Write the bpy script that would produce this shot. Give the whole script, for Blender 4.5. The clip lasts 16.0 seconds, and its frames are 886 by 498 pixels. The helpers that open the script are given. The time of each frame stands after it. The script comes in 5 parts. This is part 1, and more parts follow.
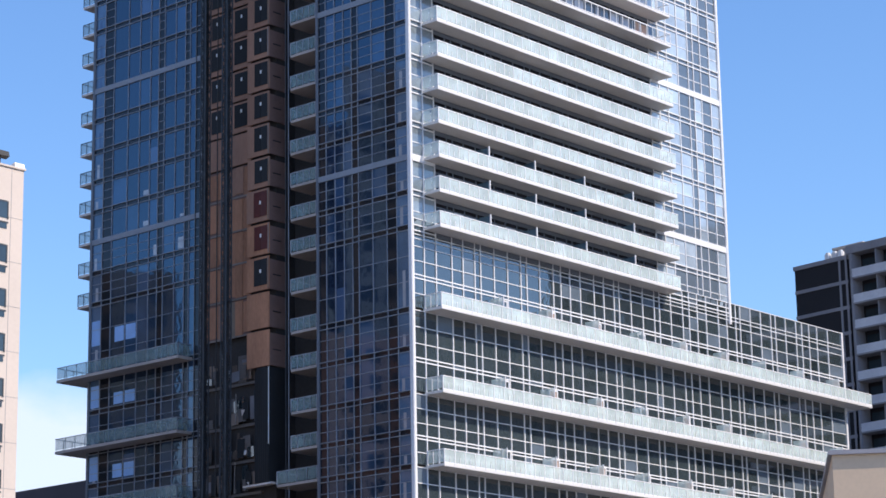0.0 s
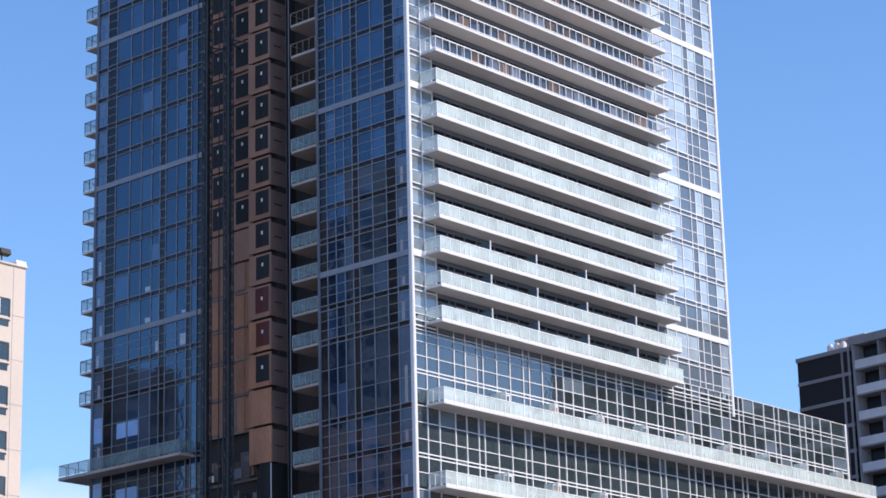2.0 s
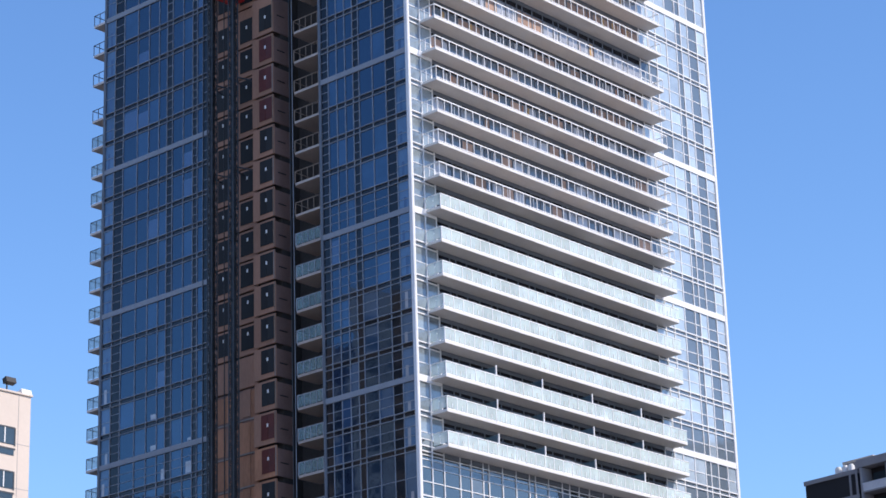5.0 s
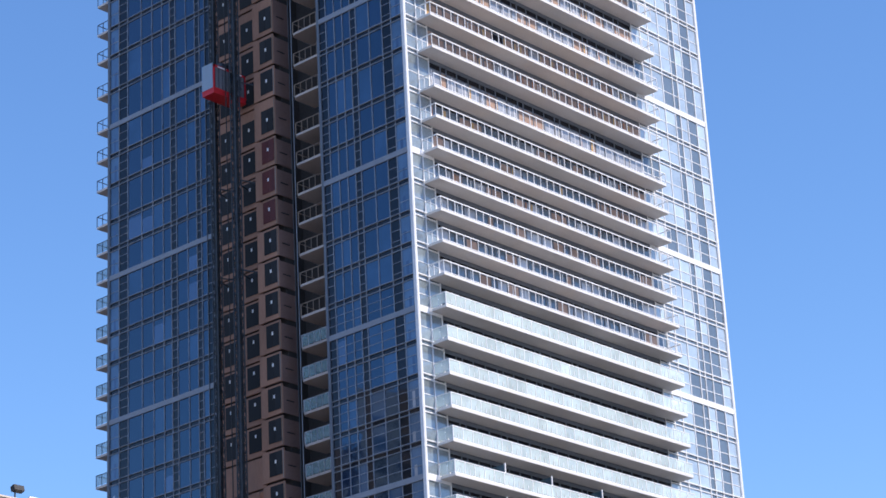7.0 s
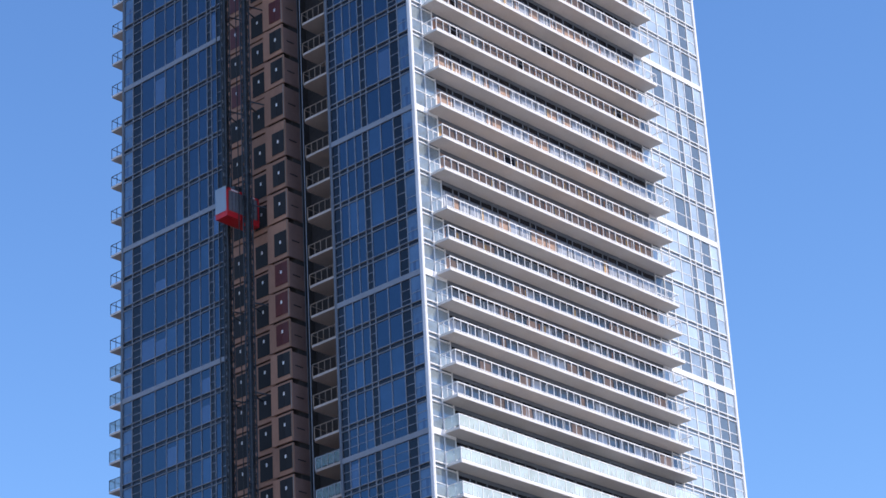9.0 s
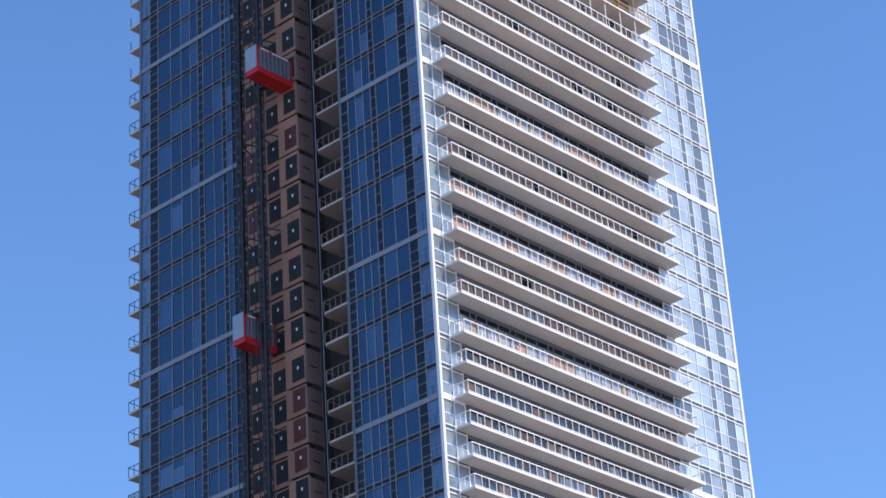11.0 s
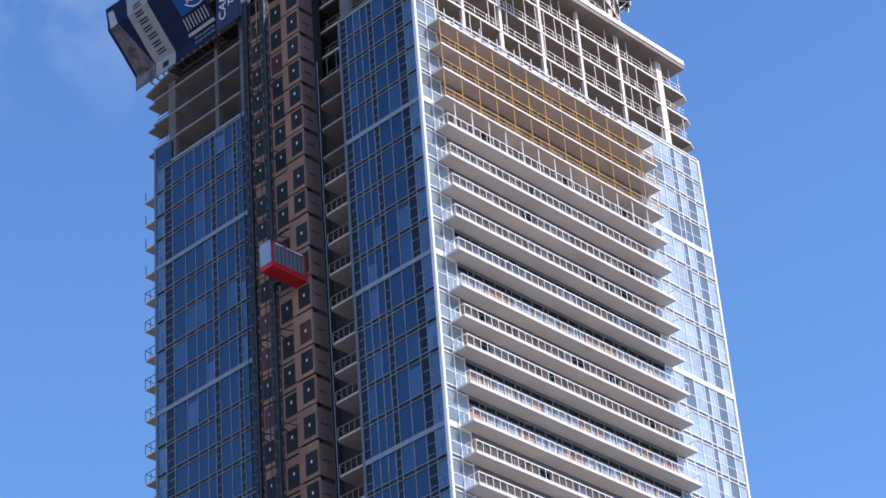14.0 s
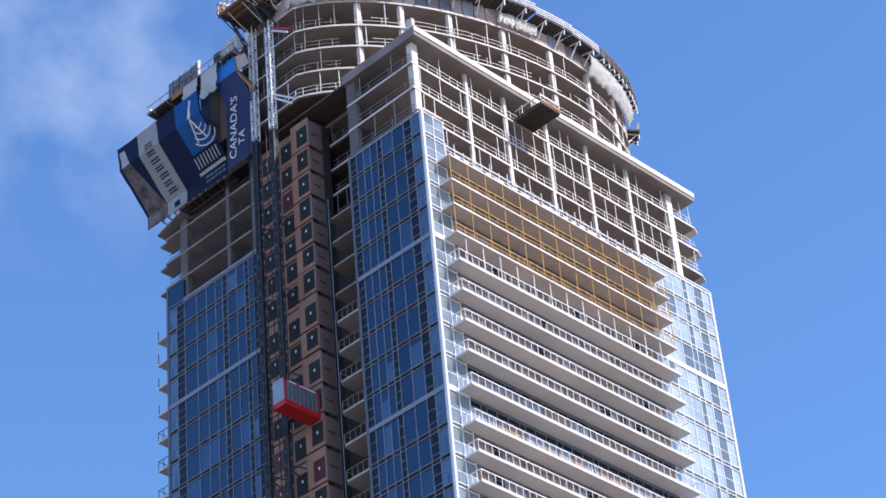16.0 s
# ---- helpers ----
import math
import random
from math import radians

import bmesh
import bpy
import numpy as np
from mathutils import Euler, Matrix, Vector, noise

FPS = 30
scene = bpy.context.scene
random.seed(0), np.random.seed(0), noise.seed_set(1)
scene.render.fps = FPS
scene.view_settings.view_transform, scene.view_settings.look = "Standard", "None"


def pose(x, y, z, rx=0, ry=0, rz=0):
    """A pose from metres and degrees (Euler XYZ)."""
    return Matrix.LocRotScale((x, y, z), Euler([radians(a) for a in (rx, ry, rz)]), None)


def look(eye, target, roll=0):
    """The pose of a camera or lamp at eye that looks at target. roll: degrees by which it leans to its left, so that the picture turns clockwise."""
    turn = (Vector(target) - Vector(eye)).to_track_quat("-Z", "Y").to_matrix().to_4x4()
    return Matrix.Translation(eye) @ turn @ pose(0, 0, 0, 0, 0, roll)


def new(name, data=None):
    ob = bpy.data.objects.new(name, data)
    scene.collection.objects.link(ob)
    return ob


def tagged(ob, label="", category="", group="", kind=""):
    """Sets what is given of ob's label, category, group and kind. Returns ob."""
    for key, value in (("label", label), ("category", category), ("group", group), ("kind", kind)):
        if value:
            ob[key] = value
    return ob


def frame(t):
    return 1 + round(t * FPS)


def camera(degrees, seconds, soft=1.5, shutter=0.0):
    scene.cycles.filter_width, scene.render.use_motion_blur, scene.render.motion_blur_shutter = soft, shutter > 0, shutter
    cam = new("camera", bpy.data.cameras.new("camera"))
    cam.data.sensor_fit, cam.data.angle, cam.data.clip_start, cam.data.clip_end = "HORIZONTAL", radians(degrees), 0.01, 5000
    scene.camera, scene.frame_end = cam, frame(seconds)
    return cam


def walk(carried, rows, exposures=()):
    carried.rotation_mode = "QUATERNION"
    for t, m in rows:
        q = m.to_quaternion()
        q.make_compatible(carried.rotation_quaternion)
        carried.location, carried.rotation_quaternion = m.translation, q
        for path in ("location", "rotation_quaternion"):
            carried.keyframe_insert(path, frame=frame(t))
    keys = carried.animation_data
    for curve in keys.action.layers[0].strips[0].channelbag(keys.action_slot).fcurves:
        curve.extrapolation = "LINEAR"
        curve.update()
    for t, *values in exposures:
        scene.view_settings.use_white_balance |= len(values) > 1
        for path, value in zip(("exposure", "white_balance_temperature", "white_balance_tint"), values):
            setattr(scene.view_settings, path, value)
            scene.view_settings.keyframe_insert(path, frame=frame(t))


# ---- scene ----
FOV = 21.10
EYE = (-134.22, -120.08, 1.70)
# seconds, yaw, pitch, roll in degrees: a tripod head that tilts up the tower
PATH = [
    (0.0, -48.972, 14.046, -1.020),
    (0.5, -48.906, 14.788, -1.218),
    (1.0, -48.966, 15.337, -1.283),
    (1.5, -48.988, 15.808, -1.337),
    (2.0, -48.981, 16.323, -1.446),
    (2.5, -48.963, 16.854, -1.531),
    (3.0, -48.941, 17.337, -1.512),
    (3.5, -48.965, 17.823, -1.808),
    (4.0, -49.006, 18.379, -1.863),
    (6.5, -49.017, 21.052, -2.493),
    (7.0, -48.915, 21.711, -3.103),
    (7.5, -48.796, 22.385, -3.053),
    (8.0, -48.794, 23.141, -3.072),
    (8.5, -48.769, 23.861, -3.296),
    (9.0, -48.749, 24.657, -3.250),
    (11.5, -48.441, 28.381, -3.886),
    (12.0, -48.540, 29.126, -3.820),
    (12.5, -48.740, 29.809, -3.908),
    (13.0, -48.797, 30.536, -4.333),
    (13.5, -48.704, 31.397, -4.471),
    (14.0, -48.459, 32.287, -4.735),
    (14.5, -48.331, 33.053, -5.060),
    (15.0, -48.315, 33.947, -5.411),
    (15.5, -48.373, 34.767, -5.437),
    (16.0, -48.454, 35.559, -5.505),
]


def aim(yaw, pitch, roll):
    y, p = radians(yaw), radians(pitch)
    way = Vector((-math.sin(y) * math.cos(p), math.cos(y) * math.cos(p), math.sin(p)))
    return look(EYE, Vector(EYE) + way, roll)


cam = camera(FOV, 16.0, soft=1.6)
walk(cam, [(t, aim(*a)) for t, *a in PATH], exposures=[(0.0, 0.5, 6450, 12), (4.0, 0.52, 6400, 12), (9.0, 0.6, 6350, 12), (13.0, 0.63, 6350, 12), (16.0, 0.78, 6350, 12)])

# ---- light ----
SUN_ELEV, SUN_AZ = 42.0, -71.0     # azimuth: degrees from +x towards +y
sx, sy, sz = (math.cos(radians(SUN_ELEV)) * math.cos(radians(SUN_AZ)), math.cos(radians(SUN_ELEV)) * math.sin(radians(SUN_AZ)), math.sin(radians(SUN_ELEV)))
sun = new("sun", bpy.data.lights.new("sun", "SUN"))
sun.data.energy, sun.data.angle, sun.data.color = 3.3, radians(0.53), (1.0, 0.88, 0.75)
sun.matrix_world = look((0, 0, 300), (-sx, -sy, 300 - sz))

world = bpy.data.worlds.new("sky")
scene.world = world
world.use_nodes = True
wn, wl = world.node_tree.nodes, world.node_tree.links
wn.clear()
w_out, w_bg, w_sky, w_mix = wn.new("ShaderNodeOutputWorld"), wn.new("ShaderNodeBackground"), wn.new("ShaderNodeTexSky"), wn.new("ShaderNodeMixRGB")
w_sky.sky_type, w_sky.sun_disc = "NISHITA", False
w_sky.sun_elevation, w_sky.sun_rotation = radians(SUN_ELEV), math.atan2(sx, sy)
w_sky.altitude, w_sky.air_density, w_sky.dust_density, w_sky.ozone_density = 100.0, 1.05, 0.15, 3.6
w_sat = wn.new("ShaderNodeHueSaturation")
w_sat.inputs["Saturation"].default_value, w_sat.inputs["Hue"].default_value = 1.15, 0.505
wl.new(w_sky.outputs["Color"], w_sat.inputs["Color"])
# a bank of cloud low over the horizon and a few thin wisps higher up
w_co, w_map, w_n, w_ramp = wn.new("ShaderNodeTexCoord"), wn.new("ShaderNodeMapping"), wn.new("ShaderNodeTexNoise"), wn.new("ShaderNodeValToRGB")
w_map.inputs["Scale"].default_value = (1.0, 1.0, 1.6)
w_map.inputs["Location"].default_value = (3.1, 0.4, 1.3)
w_n.inputs["Scale"].default_value, w_n.inputs["Detail"].default_value, w_n.inputs["Roughness"].default_value = 7.0, 6.0, 0.55
w_ramp.color_ramp.elements[0].position, w_ramp.color_ramp.elements[1].position = 0.66, 0.95
w_ramp.color_ramp.elements[1].color = (0.5, 0.5, 0.5, 1)
w_sep, w_low, w_add, w_bank, w_max = wn.new("ShaderNodeSeparateXYZ"), wn.new("ShaderNodeMath"), wn.new("ShaderNodeMath"), wn.new("ShaderNodeMapRange"), wn.new("ShaderNodeMath")
w_low.operation, w_low.inputs[1].default_value = "MULTIPLY", 0.09
w_add.operation, w_max.operation = "SUBTRACT", "MAXIMUM"
w_bank.inputs["From Min"].default_value, w_bank.inputs["From Max"].default_value = 0.150, 0.128
w_bank.inputs["To Min"].default_value, w_bank.inputs["To Max"].default_value = 0.0, 0.8
wl.new(w_co.outputs["Generated"], w_map.inputs["Vector"])
wl.new(w_map.outputs["Vector"], w_n.inputs["Vector"])
wl.new(w_n.outputs["Fac"], w_ramp.inputs["Fac"])
wl.new(w_co.outputs["Generated"], w_sep.inputs[0])
wl.new(w_n.outputs["Fac"], w_low.inputs[0])
wl.new(w_sep.outputs["Z"], w_add.inputs[0])
wl.new(w_low.outputs[0], w_add.inputs[1])
wl.new(w_add.outputs[0], w_bank.inputs["Value"])
wl.new(w_ramp.outputs["Color"], w_max.inputs[0])
wl.new(w_bank.outputs["Result"], w_max.inputs[1])
# a thin veil of cloud high over the wing
w_spot, w_near, w_fine, w_veil, w_prod, w_all = wn.new("ShaderNodeVectorMath"), wn.new("ShaderNodeMapRange"), wn.new("ShaderNodeTexNoise"), wn.new("ShaderNodeMapRange"), wn.new("ShaderNodeMath"), wn.new("ShaderNodeMath")
w_spot.operation, w_spot.inputs[1].default_value = "DISTANCE", (0.463, 0.605, 0.648)
w_near.inputs["From Min"].default_value, w_near.inputs["From Max"].default_value = 0.095, 0.02
w_fine.inputs["Scale"].default_value, w_fine.inputs["Detail"].default_value, w_fine.inputs["Roughness"].default_value = 26.0, 5.0, 0.5
w_veil.inputs["From Min"].default_value, w_veil.inputs["From Max"].default_value = 0.36, 0.72
w_veil.inputs["To Max"].default_value = 0.27
w_prod.operation, w_all.operation = "MULTIPLY", "MAXIMUM"
wl.new(w_co.outputs["Generated"], w_spot.inputs[0])
wl.new(w_spot.outputs["Value"], w_near.inputs["Value"])
wl.new(w_co.outputs["Generated"], w_fine.inputs["Vector"])
wl.new(w_fine.outputs["Fac"], w_veil.inputs["Value"])
wl.new(w_near.outputs["Result"], w_prod.inputs[0])
wl.new(w_veil.outputs["Result"], w_prod.inputs[1])
wl.new(w_prod.outputs[0], w_all.inputs[0])
wl.new(w_max.outputs[0], w_all.inputs[1])
w_mix.inputs[2].default_value = (4.3, 4.7, 5.5, 1)
wl.new(w_all.outputs[0], w_mix.inputs[0])
wl.new(w_sat.outputs["Color"], w_mix.inputs[1])
wl.new(w_mix.outputs["Color"], w_bg.inputs["Color"])
wl.new(w_bg.outputs["Background"], w_out.inputs["Surface"])
w_bg.inputs["Strength"].default_value = 0.15

# ---- materials ----


def material(name, colour, rough=0.6, metal=0.0, vary=0.12, size=0.5, fine=8.0, bump=0.0, ior=1.45, per_object=0.0, streak=1.0, alpha=1.0, sheen=(1, 1, 1)):
    """A surface with blotches of `size` per metre, grain of `fine` per metre, and a tint that differs from piece to piece."""
    m = bpy.data.materials.new(name)
    m.use_nodes = True
    n, l = m.node_tree.nodes, m.node_tree.links
    b = n["Principled BSDF"]
    b.inputs["Metallic"].default_value, b.inputs["IOR"].default_value = metal, ior
    b.inputs["Alpha"].default_value = alpha
    b.inputs["Specular Tint"].default_value = (*sheen, 1)
    geo, mp = n.new("ShaderNodeNewGeometry"), n.new("ShaderNodeMapping")
    mp.inputs["Scale"].default_value = (1, 1, streak)
    l.new(geo.outputs["Position"], mp.inputs["Vector"])
    big, small = n.new("ShaderNodeTexNoise"), n.new("ShaderNodeTexNoise")
    for tex, s, d in ((big, size, 4.0), (small, fine, 3.0)):
        tex.inputs["Scale"].default_value, tex.inputs["Detail"].default_value = s, d
        l.new(mp.outputs["Vector"], tex.inputs["Vector"])
    add = n.new("ShaderNodeMath")
    add.operation = "ADD"
    l.new(big.outputs["Fac"], add.inputs[0])
    half = n.new("ShaderNodeMath")
    half.operation, half.inputs[1].default_value = "MULTIPLY", 0.5
    l.new(small.outputs["Fac"], half.inputs[0])
    l.new(half.outputs[0], add.inputs[1])
    info = n.new("ShaderNodeObjectInfo")
    rnd = n.new("ShaderNodeMath")
    rnd.operation, rnd.inputs[1].default_value = "MULTIPLY", per_object
    l.new(info.outputs["Random"], rnd.inputs[0])
    gain = n.new("ShaderNodeMapRange")
    gain.inputs["From Min"].default_value, gain.inputs["From Max"].default_value = 0.45, 1.05
    gain.inputs["To Min"].default_value, gain.inputs["To Max"].default_value = 1 - vary, 1 + vary
    l.new(add.outputs[0], gain.inputs["Value"])
    tot = n.new("ShaderNodeMath")
    tot.operation = "ADD"
    l.new(gain.outputs["Result"], tot.inputs[0])
    l.new(rnd.outputs[0], tot.inputs[1])
    mul = n.new("ShaderNodeVectorMath")
    mul.operation = "SCALE"
    mul.inputs[0].default_value = colour
    l.new(tot.outputs[0], mul.inputs["Scale"])
    l.new(mul.outputs["Vector"], b.inputs["Base Color"])
    rr = n.new("ShaderNodeMapRange")
    rr.inputs["To Min"].default_value, rr.inputs["To Max"].default_value = max(rough * 0.8, 0.0), min(rough * 1.2, 1.0)
    l.new(big.outputs["Fac"], rr.inputs["Value"])
    l.new(rr.outputs["Result"], b.inputs["Roughness"])
    if bump:
        bp = n.new("ShaderNodeBump")
        bp.inputs["Strength"].default_value, bp.inputs["Distance"].default_value = bump, 0.02
        l.new(small.outputs["Fac"], bp.inputs["Height"])
        l.new(bp.outputs["Normal"], b.inputs["Normal"])
    return m


GLASS_BLUE = material("coated_blue_glass", (0.008, 0.015, 0.036), 0.03, ior=2.0, vary=0.3, size=0.25, fine=0.8, bump=0.35, per_object=0.6, sheen=(0.45, 0.75, 1.0))
GLASS_LIGHT = material("blue_glass_over_grey_blind", (0.022, 0.048, 0.10), 0.03, ior=2.0, vary=0.4, size=0.4, per_object=0.7, sheen=(0.5, 0.78, 1.0))
GLASS_DARK = material("dark_spandrel_glass", (0.006, 0.009, 0.016), 0.05, ior=1.42, vary=0.3, size=0.3, per_object=0.3)
GLASS_PALE = material("pale_glass_of_blind_and_sky", (0.33, 0.40, 0.46), 0.04, ior=2.1, vary=0.45, size=0.3, per_object=0.5)
# Sky seen through the corner is put into this base colour.
GLASS_THIN = material("corner_glass_sky_tint", (0.07, 0.12, 0.19), 0.04, ior=1.8, vary=0.35, size=0.4, per_object=0.7, sheen=(0.6, 0.8, 1.0))
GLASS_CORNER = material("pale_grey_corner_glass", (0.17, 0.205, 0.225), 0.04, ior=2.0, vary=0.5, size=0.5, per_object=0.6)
GLASS_BLIND = material("glass_over_pale_blind", (0.05, 0.085, 0.16), 0.04, ior=2.0, vary=0.2, size=0.5, per_object=0.4, sheen=(0.6, 0.8, 1.0))
GLASS_GREY = material("grey_back_painted_glass", (0.12, 0.155, 0.19), 0.06, ior=1.8, vary=0.2, size=0.3, per_object=0.2)
GLASS_POD = material("dark_tinted_glass", (0.026, 0.036, 0.040), 0.03, ior=2.25, vary=0.4, size=0.2, fine=0.8, bump=0.35, per_object=0.8)
GLASS_GUARD = material("frosted_guard_glass", (0.70, 0.81, 0.785), 0.18, ior=1.5, vary=0.2, size=0.9, per_object=0.18, alpha=0.45)
GLASS_SMOKE = material("blue_guard_glass", (0.10, 0.17, 0.22), 0.06, ior=1.8, vary=0.15, size=0.6, per_object=0.3, alpha=0.75)
WHITE = material("white_aluminium", (0.80, 0.80, 0.80), 0.4, vary=0.05, size=0.3, fine=3.0)
GREY_METAL = material("grey_aluminium", (0.14, 0.16, 0.19), 0.42, vary=0.10, size=0.4, fine=4.0)
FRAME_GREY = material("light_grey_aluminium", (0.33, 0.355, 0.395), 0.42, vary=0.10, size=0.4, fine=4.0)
SKY_THROUGH = material("blue_sky_seen_through_pane", (0.30, 0.52, 0.85), 0.08, ior=1.6, vary=0.15, size=0.5, per_object=0.2)
GUARD_GREEN = material("green_tinted_guard_glass", (0.24, 0.35, 0.35), 0.08, ior=1.5, vary=0.2, size=0.8, per_object=0.25, alpha=0.38)
TAN_RAIL = material("tan_timber_rail", (0.25, 0.195, 0.15), 0.8, vary=0.2, size=1.0, fine=7.0)
BRICK_RED = material("dark_red_brick", (0.40, 0.26, 0.225), 0.85, vary=0.3, size=0.3, fine=6.0)
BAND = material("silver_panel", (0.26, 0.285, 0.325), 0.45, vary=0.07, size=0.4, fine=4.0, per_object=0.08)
SLAB_RAW = material("raw_balcony_concrete", (0.48, 0.425, 0.385), 0.9, vary=0.2, size=0.3, fine=5.0, bump=0.2)
DUSTY = material("dusty_window", (0.33, 0.225, 0.175), 0.8, vary=0.3, size=0.8, fine=6.0, per_object=0.6)
# Pale base colour that stands in for a bright reflection.
PALE_WIN = material("pale_window_painted_reflection", (0.30, 0.31, 0.33), 0.12, ior=1.8, vary=0.3, size=0.7, per_object=0.6)
CORE = material("brown_shade_concrete", (0.27, 0.205, 0.165), 0.95, vary=0.3, size=0.3, fine=4.0)
SLAB = material("balcony_concrete", (0.51, 0.485, 0.47), 0.85, vary=0.12, size=0.22, fine=6.0, bump=0.2)
SLAB_EDGE = material("white_painted_edge", (0.73, 0.72, 0.70), 0.6, vary=0.07, size=0.3, fine=5.0)
# CONCRETE and FLOOR are the lit and the shaded copy of one concrete.
CONCRETE = material("bare_concrete_lit_tone", (0.70, 0.635, 0.585), 0.9, vary=0.22, size=0.35, fine=5.0, bump=0.3)
# Near-black: the shade of recesses and interiors is put into the colour.
VOID = material("black_shade_concrete", (0.05, 0.045, 0.042), 0.95, vary=0.3, size=0.3, fine=4.0)
FLOOR = material("bare_concrete_shade_tone", (0.27, 0.23, 0.205), 0.9, vary=0.25, size=0.4, fine=5.0, bump=0.2)
CONC_DARK = material("dark_shade_concrete", (0.16, 0.145, 0.135), 0.95, vary=0.3, size=0.3, fine=4.0)
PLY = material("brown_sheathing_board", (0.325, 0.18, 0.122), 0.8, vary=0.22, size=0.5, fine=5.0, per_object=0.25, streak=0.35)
# Darker copy of the board colour, with the shade of the returns in it.
PLY_SIDE = material("brown_board_shade_tone", (0.20, 0.125, 0.105), 0.85, vary=0.2, size=0.6, fine=6.0, per_object=0.2)
BUCK = material("black_window_cover", (0.018, 0.02, 0.022), 0.85, vary=0.3, size=0.8, fine=6.0, per_object=0.5)
BUCK_RED = material("dark_red_window_cover", (0.10, 0.018, 0.014), 0.5, vary=0.3, size=0.8, fine=6.0)
PAPER = material("white_sticker", (0.82, 0.82, 0.80), 0.7, vary=0.03)
BOARD = material("brown_protection_board", (0.46, 0.29, 0.13), 0.75, vary=0.25, size=0.8, fine=7.0, per_object=0.3)
BLIND = material("white_blind", (0.55, 0.56, 0.58), 0.6, vary=0.1, size=0.8, per_object=0.3)
DARK_STEEL = material("dark_galvanised_steel", (0.075, 0.085, 0.095), 0.55, metal=0.6, vary=0.25, size=1.0, fine=9.0)
STEEL = material("bright_galvanised_steel", (0.80, 0.81, 0.82), 0.45, metal=0.1, vary=0.2, size=1.2, fine=9.0)
RED = material("red_enamel", (0.62, 0.022, 0.03), 0.38, vary=0.12, size=0.9, fine=6.0)
MESH = material("grey_wire_panel", (0.20, 0.20, 0.22), 0.6, metal=0.3, vary=0.2, size=1.0, fine=30.0)
CAR_PANEL = material("light_blue_grey_panel", (0.30, 0.38, 0.46), 0.4, vary=0.1, size=0.8)
YELLOW = material("yellow_steel", (0.62, 0.34, 0.07), 0.5, vary=0.12, size=0.9, fine=7.0)
RAIL = material("pale_timber_and_steel_rail", (0.78, 0.75, 0.71), 0.7, vary=0.15, size=1.0, fine=7.0)
# Darker copy of the rail colour, standing for shade on the shaded side.
RAIL_SHADE = material("timber_rail_shade_tone", (0.30, 0.27, 0.245), 0.8, vary=0.2, size=1.0, fine=7.0)
FORM = material("pinkish_formwork_panel", (0.46, 0.35, 0.30), 0.8, vary=0.25, size=0.6, fine=5.0, per_object=0.3)
PLY_RAW = material("raw_orange_brown_board", (0.36, 0.175, 0.10), 0.8, vary=0.35, size=0.6, fine=5.0, per_object=0.3, streak=0.4)
TIMBER = material("orange_formwork_timber", (0.42, 0.19, 0.07), 0.8, vary=0.3, size=0.7, fine=6.0)
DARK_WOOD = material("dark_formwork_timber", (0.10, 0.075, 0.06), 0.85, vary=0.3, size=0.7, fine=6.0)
TARP = material("grey_white_tarpaulin", (0.84, 0.83, 0.80), 0.6, vary=0.06, size=0.35, fine=2.5, bump=0.4)
NAVY = material("navy_banner_cloth", (0.012, 0.028, 0.105), 0.6, vary=0.2, size=0.3, fine=5.0)
BLUE = material("bright_blue_banner_cloth", (0.025, 0.20, 0.58), 0.6, vary=0.15, size=0.3, fine=5.0)
CLOTH_GREY = material("grey_banner_cloth", (0.62, 0.63, 0.64), 0.65, vary=0.08, size=0.3, fine=5.0)
CLOTH_PHOTO = material("dusky_picture_cloth", (0.29, 0.25, 0.27), 0.65, vary=0.75, size=0.9, fine=4.0)
BEIGE = material("beige_precast_panel", (0.66, 0.57, 0.49), 0.85, vary=0.07, size=0.2, fine=5.0)
STREET = material("dull_street_front", (0.26, 0.26, 0.27), 0.85, vary=0.3, size=0.12, fine=3.0)
TAN = material("tan_stucco", (0.70, 0.53, 0.37), 0.9, vary=0.08, size=0.3, fine=6.0)
BRICK = material("dark_brown_brick", (0.028, 0.026, 0.030), 0.85, vary=0.25, size=0.5, fine=12.0)
CONC_OLD = material("grey_weathered_concrete", (0.34, 0.33, 0.35), 0.9, vary=0.14, size=0.4, fine=5.0)
PARAPET = material("pale_painted_concrete", (0.74, 0.74, 0.78), 0.85, vary=0.12, size=0.4, fine=5.0)
WINDOW = material("dark_window_glass", (0.035, 0.055, 0.07), 0.05, ior=1.6, vary=0.3, size=0.4, per_object=0.4)
ROOF = material("grey_roof_felt", (0.10, 0.09, 0.10), 0.9, vary=0.2, size=0.3)
ASPHALT = material("pale_bounce_ground", (0.19, 0.18, 0.17), 0.9, vary=0.2, size=0.1, fine=4.0)
BOUNCE_CUT = material("dark_bounce_cut_ground", (0.045, 0.045, 0.047), 0.9, vary=0.2, size=0.15, fine=6.0, bump=0.2)
BLACK = material("black_enamel", (0.02, 0.02, 0.02), 0.5, vary=0.2)

# ---- building blocks ----
BOX_F = ((0, 3, 2, 1), (4, 5, 6, 7), (0, 1, 5, 4), (1, 2, 6, 5), (2, 3, 7, 6), (3, 0, 4, 7))


